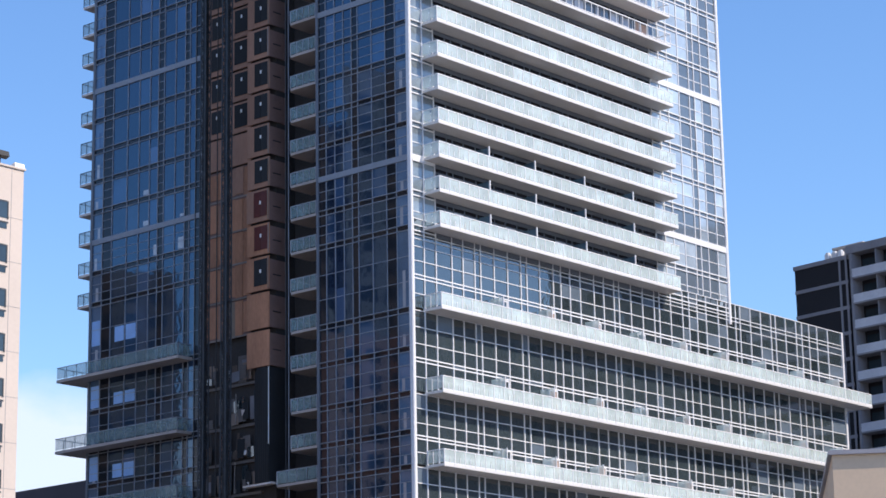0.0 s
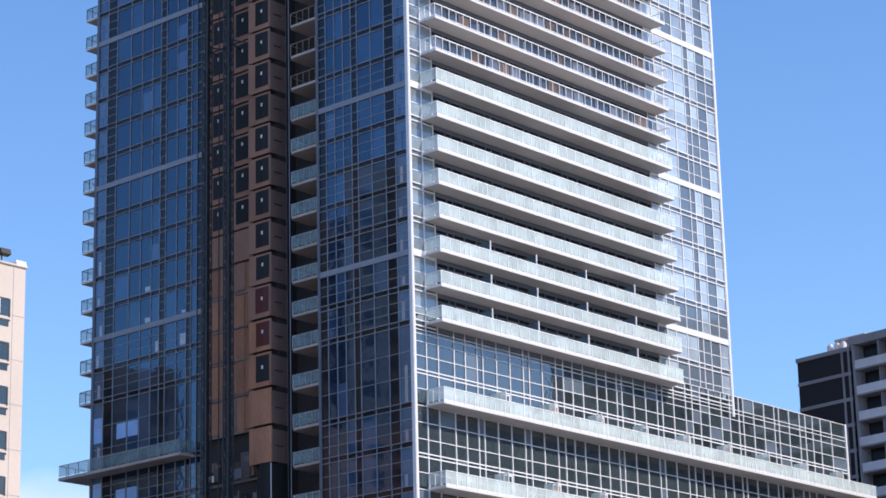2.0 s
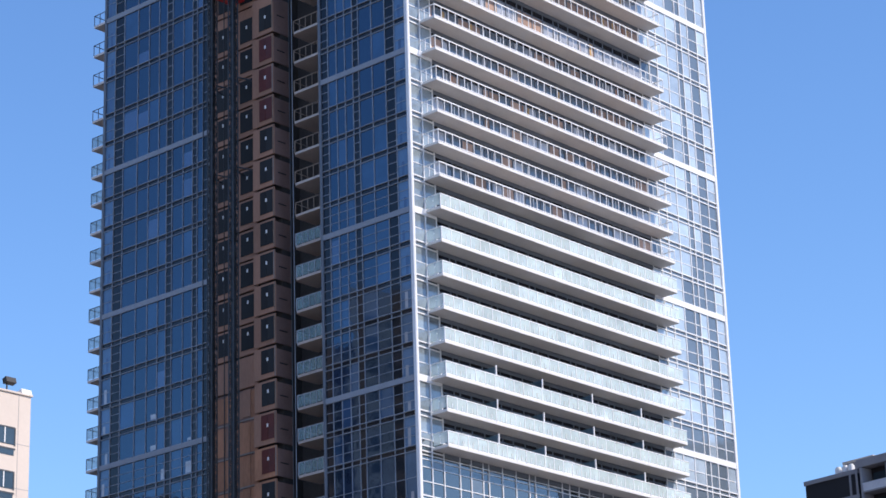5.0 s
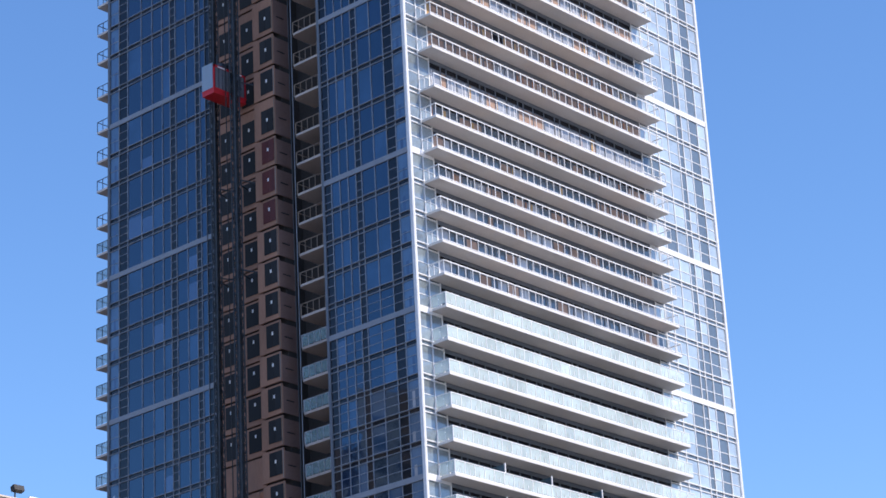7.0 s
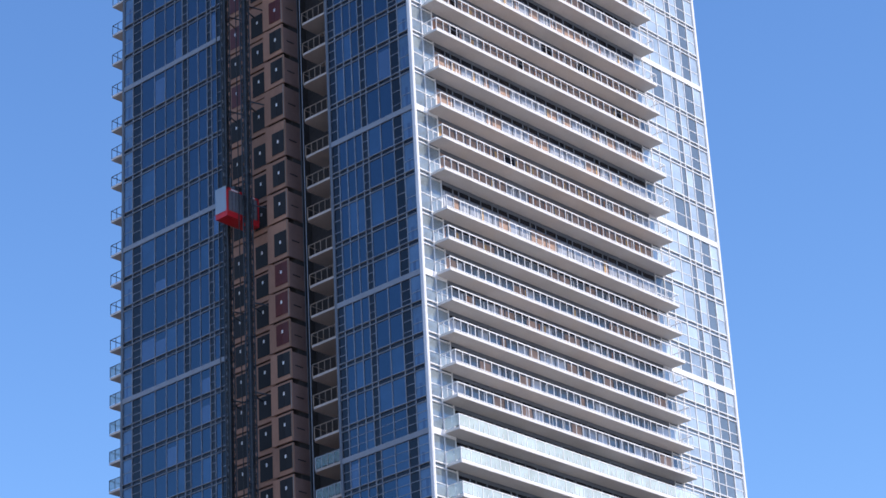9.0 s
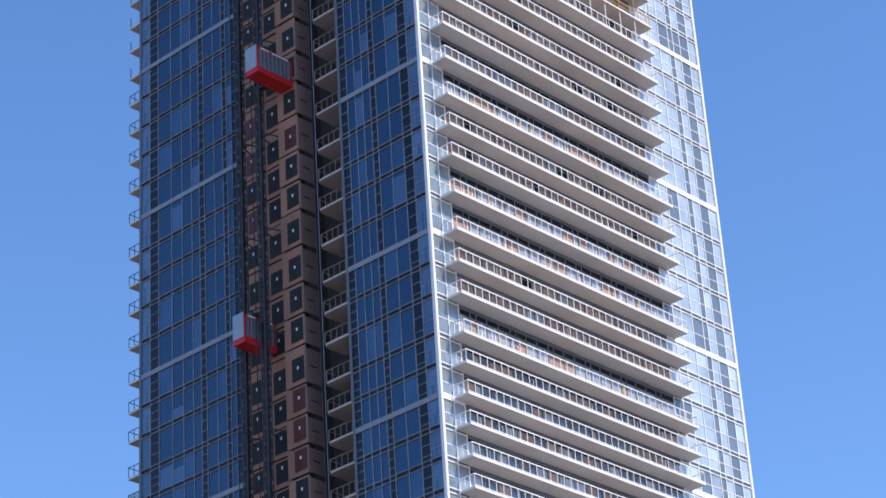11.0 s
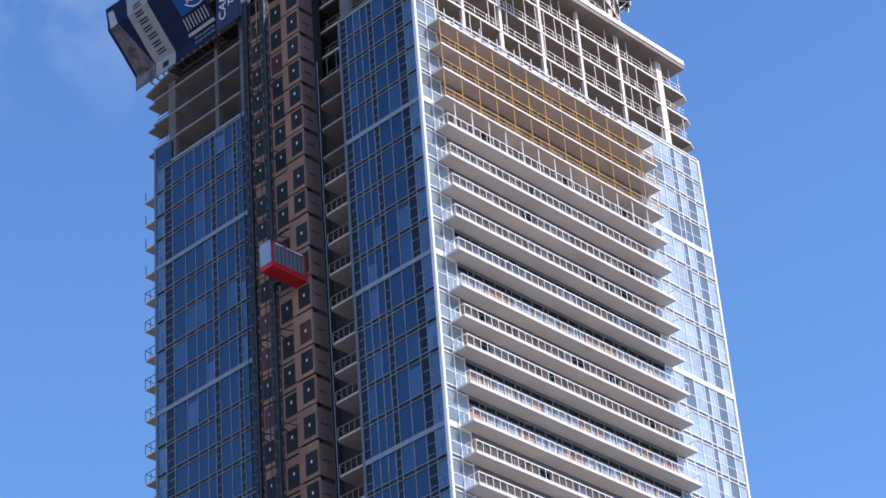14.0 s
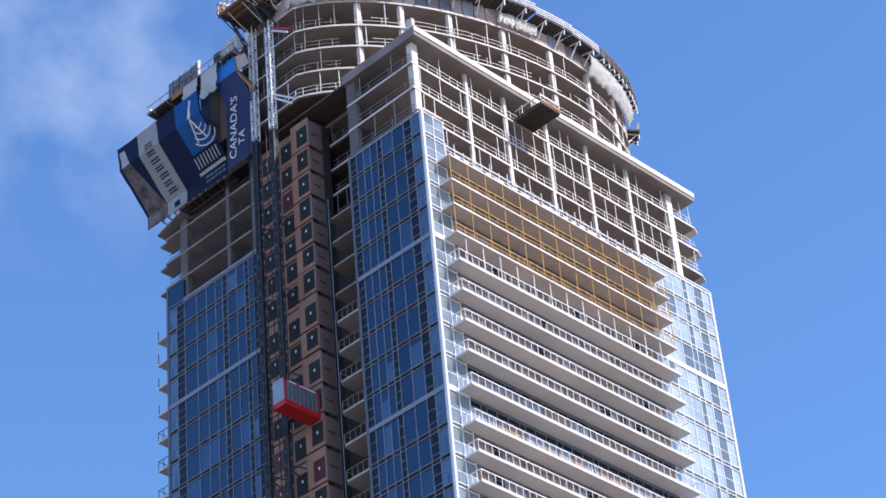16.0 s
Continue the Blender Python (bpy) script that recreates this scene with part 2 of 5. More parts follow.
class Mesh:
    """Collects boxes, bars and prisms, and becomes one mesh."""

    def __init__(self):
        self.v, self.f, self.mi, self.mats = [], [], [], []

    def mat(self, m):
        if m not in self.mats:
            self.mats.append(m)
        return self.mats.index(m)

    def box(self, x0, x1, y0, y1, z0, z1, m):
        k, i = len(self.v), self.mat(m)
        self.v += [(x0, y0, z0), (x1, y0, z0), (x1, y1, z0), (x0, y1, z0), (x0, y0, z1), (x1, y0, z1), (x1, y1, z1), (x0, y1, z1)]
        self.f += [tuple(k + j for j in q) for q in BOX_F]
        self.mi += [i] * 6
        return self

    def bar(self, a, b, w, m, sides=4):
        a, b = Vector(a), Vector(b)
        d = (b - a).normalized()
        s = d.cross(Vector((0, 0, 1)) if abs(d.z) < 0.95 else Vector((1, 0, 0))).normalized()
        t = d.cross(s)
        k, i = len(self.v), self.mat(m)
        for p in (a, b):
            for j in range(sides):
                q = 2 * math.pi * (j + 0.5) / sides
                self.v.append(tuple(p + (s * math.cos(q) + t * math.sin(q)) * w * (0.7071 if sides == 4 else 0.5)))
        for j in range(sides):
            n = (j + 1) % sides
            self.f.append((k + j, k + n, k + sides + n, k + sides + j))
        self.f += [tuple(k + j for j in reversed(range(sides))), tuple(k + sides + j for j in range(sides))]
        self.mi += [i] * (sides + 2)
        return self

    def prism(self, ring, z0, z1, m, m_side=None):
        k, n = len(self.v), len(ring)
        i, s = self.mat(m), self.mat(m_side or m)
        self.v += [(x, y, z0) for x, y in ring] + [(x, y, z1) for x, y in ring]
        self.f += [tuple(k + j for j in reversed(range(n))), tuple(k + n + j for j in range(n))]
        self.f += [(k + j, k + (j + 1) % n, k + n + (j + 1) % n, k + n + j) for j in range(n)]
        self.mi += [i, i] + [s] * n
        return self

    def quad(self, p, thick, m):
        """A sheet with thickness on four corners."""
        p = [Vector(q) for q in p]
        nrm = (p[1] - p[0]).cross(p[3] - p[0]).normalized() * thick
        k, i = len(self.v), self.mat(m)
        self.v += [tuple(q) for q in p] + [tuple(q - nrm) for q in p]
        self.f += [tuple(k + j for j in q) for q in BOX_F]
        self.mi += [i] * 6
        return self

    def data(self, name):
        me = bpy.data.meshes.new(name)
        me.from_pydata(self.v, [], self.f)
        for m in self.mats:
            me.materials.append(m)
        me.polygons.foreach_set("material_index", self.mi)
        me.update()
        return me


def thing(name, label, category, group="", kind="", at=(0, 0, 0)):
    ob = tagged(new(name), label, category, group, kind)
    ob.location = at
    return ob


def part(name, mesh, parent, label="", kind=""):
    """Links a Mesh, or mesh data, as one object under a thing or a part, in world coordinates."""
    ob = new(name, mesh.data(name) if isinstance(mesh, Mesh) else mesh)
    if parent is not None:
        ob.parent = parent
        ob.matrix_parent_inverse = Matrix.Translation(-parent.matrix_basis.translation)
    return tagged(ob, label=label, kind=kind)


def solo(name, mesh, label, category, group="", kind=""):
    return tagged(new(name, mesh.data(name)), label, category, group, kind)


UNIT = {}


def unit(m, name="pane"):
    """A one metre cube about its middle, shared by all pieces of one material."""
    if (m, name) not in UNIT:
        UNIT[m, name] = Mesh().box(-0.5, 0.5, -0.5, 0.5, -0.5, 0.5, m).data(name)
    return UNIT[m, name]


rng = random.Random(7)


def piece(name, m, parent, x0, x1, y0, y1, z0, z1, tilt=0.0):
    """A box-shaped piece on shared mesh data, leaning by up to `tilt` degrees."""
    ob = new(name, unit(m, name))
    base = parent.matrix_basis.translation if parent.type == "EMPTY" else Vector((0, 0, 0))
    ob.location = Vector(((x0 + x1) / 2, (y0 + y1) / 2, (z0 + z1) / 2)) - base
    ob.scale = (x1 - x0, y1 - y0, z1 - z0)
    if tilt:
        ob.rotation_euler = [radians(rng.uniform(-tilt, tilt)) for _ in range(3)]
    ob.parent = parent
    return ob


class Glazing:
    """Panes of one wall: up to `limit` are pieces of their own, the rest one joined part."""

    def __init__(self, parent, limit=300, name="pane"):
        self.parent, self.limit, self.name, self.rest, self.n = parent, limit, name, Mesh(), 0

    def add(self, m, x0, x1, y0, y1, z0, z1, tilt=0.12):
        self.n += 1
        if self.n <= self.limit:
            piece(self.name, m, self.parent, x0, x1, y0, y1, z0, z1, tilt)
        else:
            self.rest.box(x0, x1, y0, y1, z0, z1, m)

    def done(self):
        if self.rest.v:
            part("glazing", self.rest, self.parent, kind="stuff")

# ---- levels and plan of the tower ----
# The two street faces are y = 0 (sunlit, towards -y) and x = 0 (shaded, towards -x); their corner is the origin.
LEVELS = [48.6, 51.45, 54.3, 57.1, 59.9, 62.7, 65.6, 68.45, 71.25, 74.1, 76.9, 79.75, 82.5, 85.35, 88.15, 91.85, 94.9, 98.0, 101.7, 105.4,
          108.45, 111.6, 115.45, 119.05, 122.4, 125.8, 129.2, 132.4, 135.7, 138.6, 141.5, 144.5, 147.3]
BANDS = (2, 7, 12, 17, 22, 27)
SLABS_TOP = 30
LOW = [42.0, 38.9, 35.4, 32.4, 29.7, 26.6, 23.6]
POD_X, POD_TOP = 62.7, 49.4
LEFT_X = 0.65
LEFT_Y = 38.85

# ---- ground ----
# Unseen ground; its pale tone is chosen to bounce light under the slabs.
g = Mesh()
g.box(-3000, 3000, -3000, 3000, -0.5, 0.0, ASPHALT)
solo("ground", g, "unseen pale ground around the tower, toned for bounce light", "ground", kind="structure")

# Added unseen dark sheet; it cuts the ground bounce below the shaded face.
g = Mesh()
g.box(-120, -4, -25, 500, 0.0, 0.02, BOUNCE_CUT)
solo("road", g, "unseen dark ground sheet that cuts bounce light on the shaded side", "road", kind="structure")

tower = thing("condominium_tower", "tall glass condominium tower with concrete top under construction", "tower", at=(20, 19, 0))

# core that closes the floors from inside; its dark colours carry interior shade
c = Mesh()
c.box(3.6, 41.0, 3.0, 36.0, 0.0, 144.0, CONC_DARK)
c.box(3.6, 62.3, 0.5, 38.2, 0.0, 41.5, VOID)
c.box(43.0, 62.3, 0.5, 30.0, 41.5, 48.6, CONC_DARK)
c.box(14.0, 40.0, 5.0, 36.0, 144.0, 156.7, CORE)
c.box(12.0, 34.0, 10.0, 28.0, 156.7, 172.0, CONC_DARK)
part("core", c, tower, "rough concrete core, interior shade in its dark colour")

# backing behind the glass, closing each face; near-black to paint in the shade
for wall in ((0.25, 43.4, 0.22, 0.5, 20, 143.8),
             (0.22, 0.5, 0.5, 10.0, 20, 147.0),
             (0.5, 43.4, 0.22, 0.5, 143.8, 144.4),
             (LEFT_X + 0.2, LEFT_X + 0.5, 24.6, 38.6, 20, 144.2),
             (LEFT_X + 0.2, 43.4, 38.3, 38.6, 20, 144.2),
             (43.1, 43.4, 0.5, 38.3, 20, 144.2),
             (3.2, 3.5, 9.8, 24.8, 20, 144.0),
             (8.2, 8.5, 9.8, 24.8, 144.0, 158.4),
             # hidden wall added to keep the sun off the hoist bay
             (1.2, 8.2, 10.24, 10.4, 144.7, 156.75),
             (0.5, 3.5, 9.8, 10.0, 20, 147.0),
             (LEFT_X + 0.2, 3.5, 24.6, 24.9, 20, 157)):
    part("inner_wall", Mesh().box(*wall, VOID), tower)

# ---- curtain wall of the sunlit face ----


def curtain_y(cols, levels, x_edges_mat, y, mull, two_rows, bands, name, label, z_bottom, z_top, tilt=0.12, mw=0.09, proud=0.06, limit=300):
    """Mullions, floor lines and panes on the plane y (facing -y). cols: x edges; x_edges_mat: a glass for each column."""
    fr, bars = Mesh(), []
    x0, x1 = cols[0], cols[-1]
    fr.box(x0, x1, y + 0.02, y + 0.14, z_top - 0.12, z_top + 0.02, mull)
    for k, z in levels:
        if k not in bands:
            for d in (-0.20, 0.24):
                bars.append((x0, x1, y - proud - 0.02, y + 0.12, z + d - 0.05, z + d + 0.05))
    frame_ob = part("curtain_wall", fr, tower, label)
    for bar in bars:
        piece("transom", mull, frame_ob, *bar)
    for x in cols:
        piece("mullion", mull, frame_ob, x - mw / 2, x + mw / 2, y - proud, y + 0.12, z_bottom, z_top)
    for k, z in levels:
        if k in bands:
            piece("floor_band", WHITE, frame_ob, x0, x1, y - proud - 0.04, y + 0.12, z - 0.25, z + 0.30)
    gl = Glazing(frame_ob, limit)
    for (k, z), (_, zn) in zip(levels[:-1], levels[1:]):
        lo, hi = z + 0.26, zn - 0.22
        for a, bb, gm in zip(cols[:-1], cols[1:], x_edges_mat):
            if gm is GLASS_PALE and rng.random() < (0.16 if k < 10 else 0.07):
                gm = GLASS_GREY
            aa, b2 = a + mw / 2, bb - mw / 2
            if two_rows:
                mid = lo + (hi - lo) * 0.46
                gl.add(gm, aa, b2, y + 0.02, y + 0.06, lo, mid - 0.035, tilt)
                gl.add(gm, aa, b2, y + 0.02, y + 0.06, mid + 0.035, hi, tilt)
            else:
                gl.add(gm, aa, b2, y + 0.02, y + 0.06, lo, hi, tilt)
            gl.rest.box(aa, b2, y + 0.05, y + 0.08, z - 0.15, z + 0.19, GLASS_GREY if mull is WHITE else GLASS_DARK)
        if two_rows:
            mid = lo + (hi - lo) * 0.46
            gl.rest.box(x0, x1, y - 0.02, y + 0.08, mid - 0.035, mid + 0.035, mull)
    gl.done()
    return frame_ob


def curtain_x(cols, mats, levels, x, name, label, z_bottom, z_top, transoms, bands, dense, tilt=0.12, mw=0.045, limit=300):
    """The same on a plane x (facing -x); cols: y edges, rising."""
    fr, bars = Mesh(), []
    y0, y1 = cols[0], cols[-1]
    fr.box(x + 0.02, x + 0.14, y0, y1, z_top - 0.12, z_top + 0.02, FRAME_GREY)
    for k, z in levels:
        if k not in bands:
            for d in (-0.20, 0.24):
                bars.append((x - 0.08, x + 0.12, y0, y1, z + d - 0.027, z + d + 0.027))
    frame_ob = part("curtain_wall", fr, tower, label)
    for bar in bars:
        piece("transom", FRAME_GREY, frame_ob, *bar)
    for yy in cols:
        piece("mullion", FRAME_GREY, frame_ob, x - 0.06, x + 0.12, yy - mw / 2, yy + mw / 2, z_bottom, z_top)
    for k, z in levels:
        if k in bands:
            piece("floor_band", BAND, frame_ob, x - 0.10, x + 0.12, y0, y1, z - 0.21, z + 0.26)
    gl = Glazing(frame_ob, limit)
    for (k, z), (_, zn) in zip(levels[:-1], levels[1:]):
        lo, hi = z + 0.26, zn - 0.22
        for j, (a, bb) in enumerate(zip(cols[:-1], cols[1:])):
            m = mats[j]
            if m is GLASS_BLUE:
                q = rng.random()
                m = GLASS_LIGHT if q < (0.24 if k < 10 else 0.12) else m
            gl.add(m, x + 0.02, x + 0.06, a + mw / 2, bb - mw / 2, lo, hi, tilt)
            if m is GLASS_BLUE and rng.random() < 0.05:
                h0 = rng.uniform(0.35, 0.9)
                gl.rest.box(x + 0.008, x + 0.018, a + mw / 2 + 0.04, bb - mw / 2 - 0.04, lo, lo + (hi - lo) * h0, GLASS_BLIND)
            # pale patches painted on as whitish reflections low on the wing
            if k in (1, 2, 3) and x > 0.3 and 0 < j < 8 and rng.random() < 0.14:
                h0, w0 = rng.uniform(0.15, 0.5), rng.uniform(0.3, 0.8)
                gl.rest.box(x + 0.004, x + 0.007, a + mw / 2 + 0.05, a + mw / 2 + (bb - a) * w0, lo + 0.1, lo + (hi - lo) * h0, PALE_WIN)
            # pale patch painted for the brightness seen through the corner
            if m is GLASS_THIN:
                w0 = rng.uniform(0.2, 0.5)
                gl.rest.box(x + 0.008, x + 0.018, bb - (bb - a) * (w0 + 0.25), bb - (bb - a) * w0, lo, lo + (hi - lo) * rng.uniform(0.3, 0.7), PALE_WIN if z < 62 else GLASS_BLIND)
            gl.rest.box(x + 0.05, x + 0.08, a + mw / 2, bb - mw / 2, z - 0.15, z + 0.19, GLASS_DARK)
            for q in transoms.get(j, ()) if k >= dense else (0.33, 0.66):
                zt = lo + (hi - lo) * q
                gl.rest.box(x - 0.02, x + 0.08, a + mw / 2, bb - mw / 2, zt - 0.02, zt + 0.02, FRAME_GREY)
    gl.done()
    return frame_ob


LV = list(enumerate(LEVELS))
LOWLV = [(-len(LOW) + i, z) for i, z in enumerate(sorted(LOW))]

# strip beside the balconies; its pale base paints in sky reflection besides white blinds
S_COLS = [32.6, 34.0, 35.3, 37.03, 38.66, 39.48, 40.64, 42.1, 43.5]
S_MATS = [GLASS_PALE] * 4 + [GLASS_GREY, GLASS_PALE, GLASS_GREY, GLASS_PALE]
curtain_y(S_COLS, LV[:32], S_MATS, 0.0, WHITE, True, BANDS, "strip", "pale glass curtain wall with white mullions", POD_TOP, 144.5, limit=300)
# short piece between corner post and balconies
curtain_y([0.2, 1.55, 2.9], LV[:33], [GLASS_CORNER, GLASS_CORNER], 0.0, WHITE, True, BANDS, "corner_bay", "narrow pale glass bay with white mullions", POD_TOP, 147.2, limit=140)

# glazed wall behind the long balconies
fr = Mesh()
cols = [2.9]
while cols[-1] < 31.8:
    cols.append(cols[-1] + (1.5, 1.5, 0.75, 1.35)[len(cols) % 4])
cols[-1] = 32.6
for x in cols[1:-1]:
    fr.box(x - 0.05, x + 0.05, -0.02, 0.14, 48.6, 141.5, GREY_METAL)
for k, z in LV[:31]:
    fr.box(2.9, 32.6, -0.03, 0.14, z - 0.35, z - 0.02, GREY_METAL)
    if k < 30:
        zt = z + (LEVELS[k + 1] - z) * 0.76
        fr.box(2.9, 32.6, -0.02, 0.14, zt - 0.04, zt + 0.04, GREY_METAL)
balcony_wall = part("window_wall", fr, tower, "dark framed sliding doors and windows behind balconies")
gl = Glazing(balcony_wall, 290)
for k, z in LV[:30]:
    zt = z + (LEVELS[k + 1] - z) * 0.76
    for a, bb in zip(cols[:-1], cols[1:]):
        q = rng.random()
        # tall floors: the sky's reflection is put into the pane colour
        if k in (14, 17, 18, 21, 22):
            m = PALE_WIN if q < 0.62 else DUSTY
        elif k < 8:
            m = GLASS_GREY if q < 0.35 else BLIND if q < 0.45 else GLASS_DARK
        elif k < 14:
            m = PALE_WIN if q < 0.25 else GLASS_GREY if q < 0.7 else DUSTY
        elif k >= 27:
            m = DUSTY if q < 0.6 else CONC_OLD if q < 0.85 else BOARD
        elif k >= 23:
            m = DUSTY if q < 0.5 else FORM if q < 0.92 else GLASS_DARK
        else:
            m = DUSTY if q < 0.78 else PALE_WIN if q < 0.9 else GLASS_DARK
        gl.add(m, a + 0.05, bb - 0.05, 0.04, 0.08, z + 0.22, zt - 0.04)
        gl.rest.box(a + 0.05, bb - 0.05, 0.04, 0.08, zt + 0.04, LEVELS[k + 1] - 0.35, GLASS_DARK if k < 15 or k in (17, 18, 21, 22) else m if k < 27 else DUSTY)
        if 10 < k < 30 and rng.random() < (0.6 if k in (15, 16, 19, 20) or k > 22 else 0.2):
            w = rng.uniform(0.14, 0.42)
            gl.rest.box(a + 0.06, a + 0.06 + w, 0.005, 0.035, z + 0.24, zt - 0.06, BOARD if rng.random() < 0.6 else PLY_RAW)
        if 8 <= k < 27 and rng.random() < 0.3:
            c = rng.uniform(a + 0.3, bb - 0.25)
            gl.rest.box(c, c + 0.07, 0.0, 0.035, z + 0.24, zt - 0.06, WHITE)
gl.done()

# corner posts
for x0, x1, z0, zt in ((-0.09, 0.15, 20.0, 147.3), (43.42, 43.75, POD_TOP - 2.0, 144.6)):
    p = Mesh()
    p.box(x0, x1, -0.12, 0.20, z0, zt, WHITE)
    p.box(x0 + 0.07, x1 - 0.07, -0.15, -0.12, z0, zt, WHITE)
    part("corner_post", p, tower, "bright white metal corner post")

# ---- podium glass on the sunlit face ----
PAT = (1.25, 1.4, 1.9, 1.35, 1.45, 0.72, 1.7, 1.7, 1.7, 0.78, 1.7, 1.8, 1.0)
p_cols = [0.24]
while p_cols[-1] < POD_X - 2.0:
    p_cols.append(p_cols[-1] + PAT[(len(p_cols) - 1) % len(PAT)])
p_cols[-1] = POD_X
fr = Mesh()
rows_all, bars = [], []
for s, top in ((42.0, 49.4), (35.4, 42.0), (29.7, 35.4), (23.6, 29.7)):
    h = top - s
    rows = [s + 0.2, s + 0.20 * h, s + 0.385 * h, s + 0.43 * h, s + 0.60 * h, s + 0.80 * h, top - 0.05 if top > 49 else top]
    if top > 49:
        rows = [s + 0.2, 43.34, 44.57, 44.86, 45.98, 47.13, 47.75, 48.10, 49.38]
    rows_all.append(rows)
    for i, z in enumerate(rows[1:]):
        w = 0.10 if 0.30 < (z - s) / h < 0.45 else 0.065
        bars.append((0.24, POD_X, -0.05, 0.12, z - w / 2, z + w / 2))
fr.box(POD_X - 0.1, POD_X + 0.15, -0.1, 0.2, 20.0, POD_TOP + 0.05, WHITE)
fr.box(POD_X + 0.0, POD_X + 0.12, 0.2, 30.0, 20.0, POD_TOP, GREY_METAL)
podium_wall = part("podium_curtain_wall", fr, tower, "dark podium glass in a dense white grid")
for bar in bars:
    piece("transom", WHITE, podium_wall, *bar)
for x in p_cols[:-1]:
    piece("mullion", WHITE, podium_wall, x - 0.045, x + 0.045, -0.06, 0.12, 20.0, POD_TOP)
gl = Glazing(podium_wall, 300)
for rows in rows_all:
    for za, zb in zip(rows[:-1], rows[1:]):
        for a, bb in zip(p_cols[:-1], p_cols[1:]):
            q = rng.random()
            m = GLASS_GREY if q < 0.09 else GLASS_POD
            gl.add(m, a + 0.05, bb - 0.05, 0.02, 0.06, za + 0.04, zb - 0.04, 0.18)
gl.done()

# ---- shaded face: bay at the corner and the far wing ----
R_COLS = [0.24, 1.45, 2.51, 4.03, 5.56, 6.24, 7.17, 8.15, 9.14, 10.0]
R_MATS = [GLASS_THIN, GLASS_DARK, GLASS_BLUE, GLASS_BLUE, GLASS_DARK, GLASS_BLUE, GLASS_BLUE, GLASS_BLUE, GLASS_DARK]
curtain_x(R_COLS, R_MATS, LOWLV + LV, 0.0, "bay", "blue glass curtain wall with grey mullions", 20, 147.3, {0: (0.38,), 1: (0.2, 0.6), 4: (0.3, 0.65), 8: (0.3, 0.65)}, BANDS, 8)
L_COLS = [24.6, 25.4, 26.15, 26.75, 28.0, 29.45, 30.2, 31.3, 32.7, 34.25, 36.2, 37.45, 38.75]
L_MATS = [GLASS_DARK, GLASS_BLUE, GLASS_DARK, GLASS_BLUE, GLASS_BLUE, GLASS_DARK, GLASS_BLUE, GLASS_BLUE, GLASS_BLUE, GLASS_BLUE, GLASS_DARK, GLASS_THIN]
curtain_x(L_COLS, L_MATS, LOWLV + LV[:32], LEFT_X, "wing", "blue glass curtain wall with grey mullions", 20, 144.5, {0: (0.4,), 2: (0.35, 0.68), 5: (0.35, 0.68), 10: (0.35, 0.68), 11: (0.45,)}, BANDS, 2)
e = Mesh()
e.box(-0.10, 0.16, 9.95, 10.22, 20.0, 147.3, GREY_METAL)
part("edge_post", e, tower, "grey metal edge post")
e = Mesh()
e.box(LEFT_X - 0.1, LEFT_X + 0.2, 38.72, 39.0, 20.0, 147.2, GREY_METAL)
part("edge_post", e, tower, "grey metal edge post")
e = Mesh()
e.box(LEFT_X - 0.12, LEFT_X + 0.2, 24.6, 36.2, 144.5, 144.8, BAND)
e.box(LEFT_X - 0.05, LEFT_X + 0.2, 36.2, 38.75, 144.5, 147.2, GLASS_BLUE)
part("wall_cap", e, tower, "silver capping on unfinished glass edge")

# blue patches painted for sky seen through two low windows and the wing's corner light
for z0, z1 in ((44.85, 46.2), (39.3, 40.35), (32.85, 34.05)):
    for y0, y1 in ((32.85, 34.15), (34.4, 35.6), (37.55, 38.65)):
        f = Mesh()
        f.box(LEFT_X - 0.004, LEFT_X + 0.012, y0, y1, z0, z1 if y0 < 37 else z1 + 0.9, SKY_THROUGH)
        part("window_film", f, tower, "blue patch painted for sky seen through the window")

# ---- long balconies on the sunlit face ----
BX0, BX1, BD = 1.62, 33.8, 1.65


def balcony_slab(x0, x1, y0, z):
    s = Mesh()
    s.box(x0 + 0.02, x1 - 0.02, y0 + 0.02, 0.0, z, z + 0.03, SLAB)
    s.box(x0, x1, y0, 0.0, z + 0.03, z + 0.23, SLAB_EDGE)
    return s


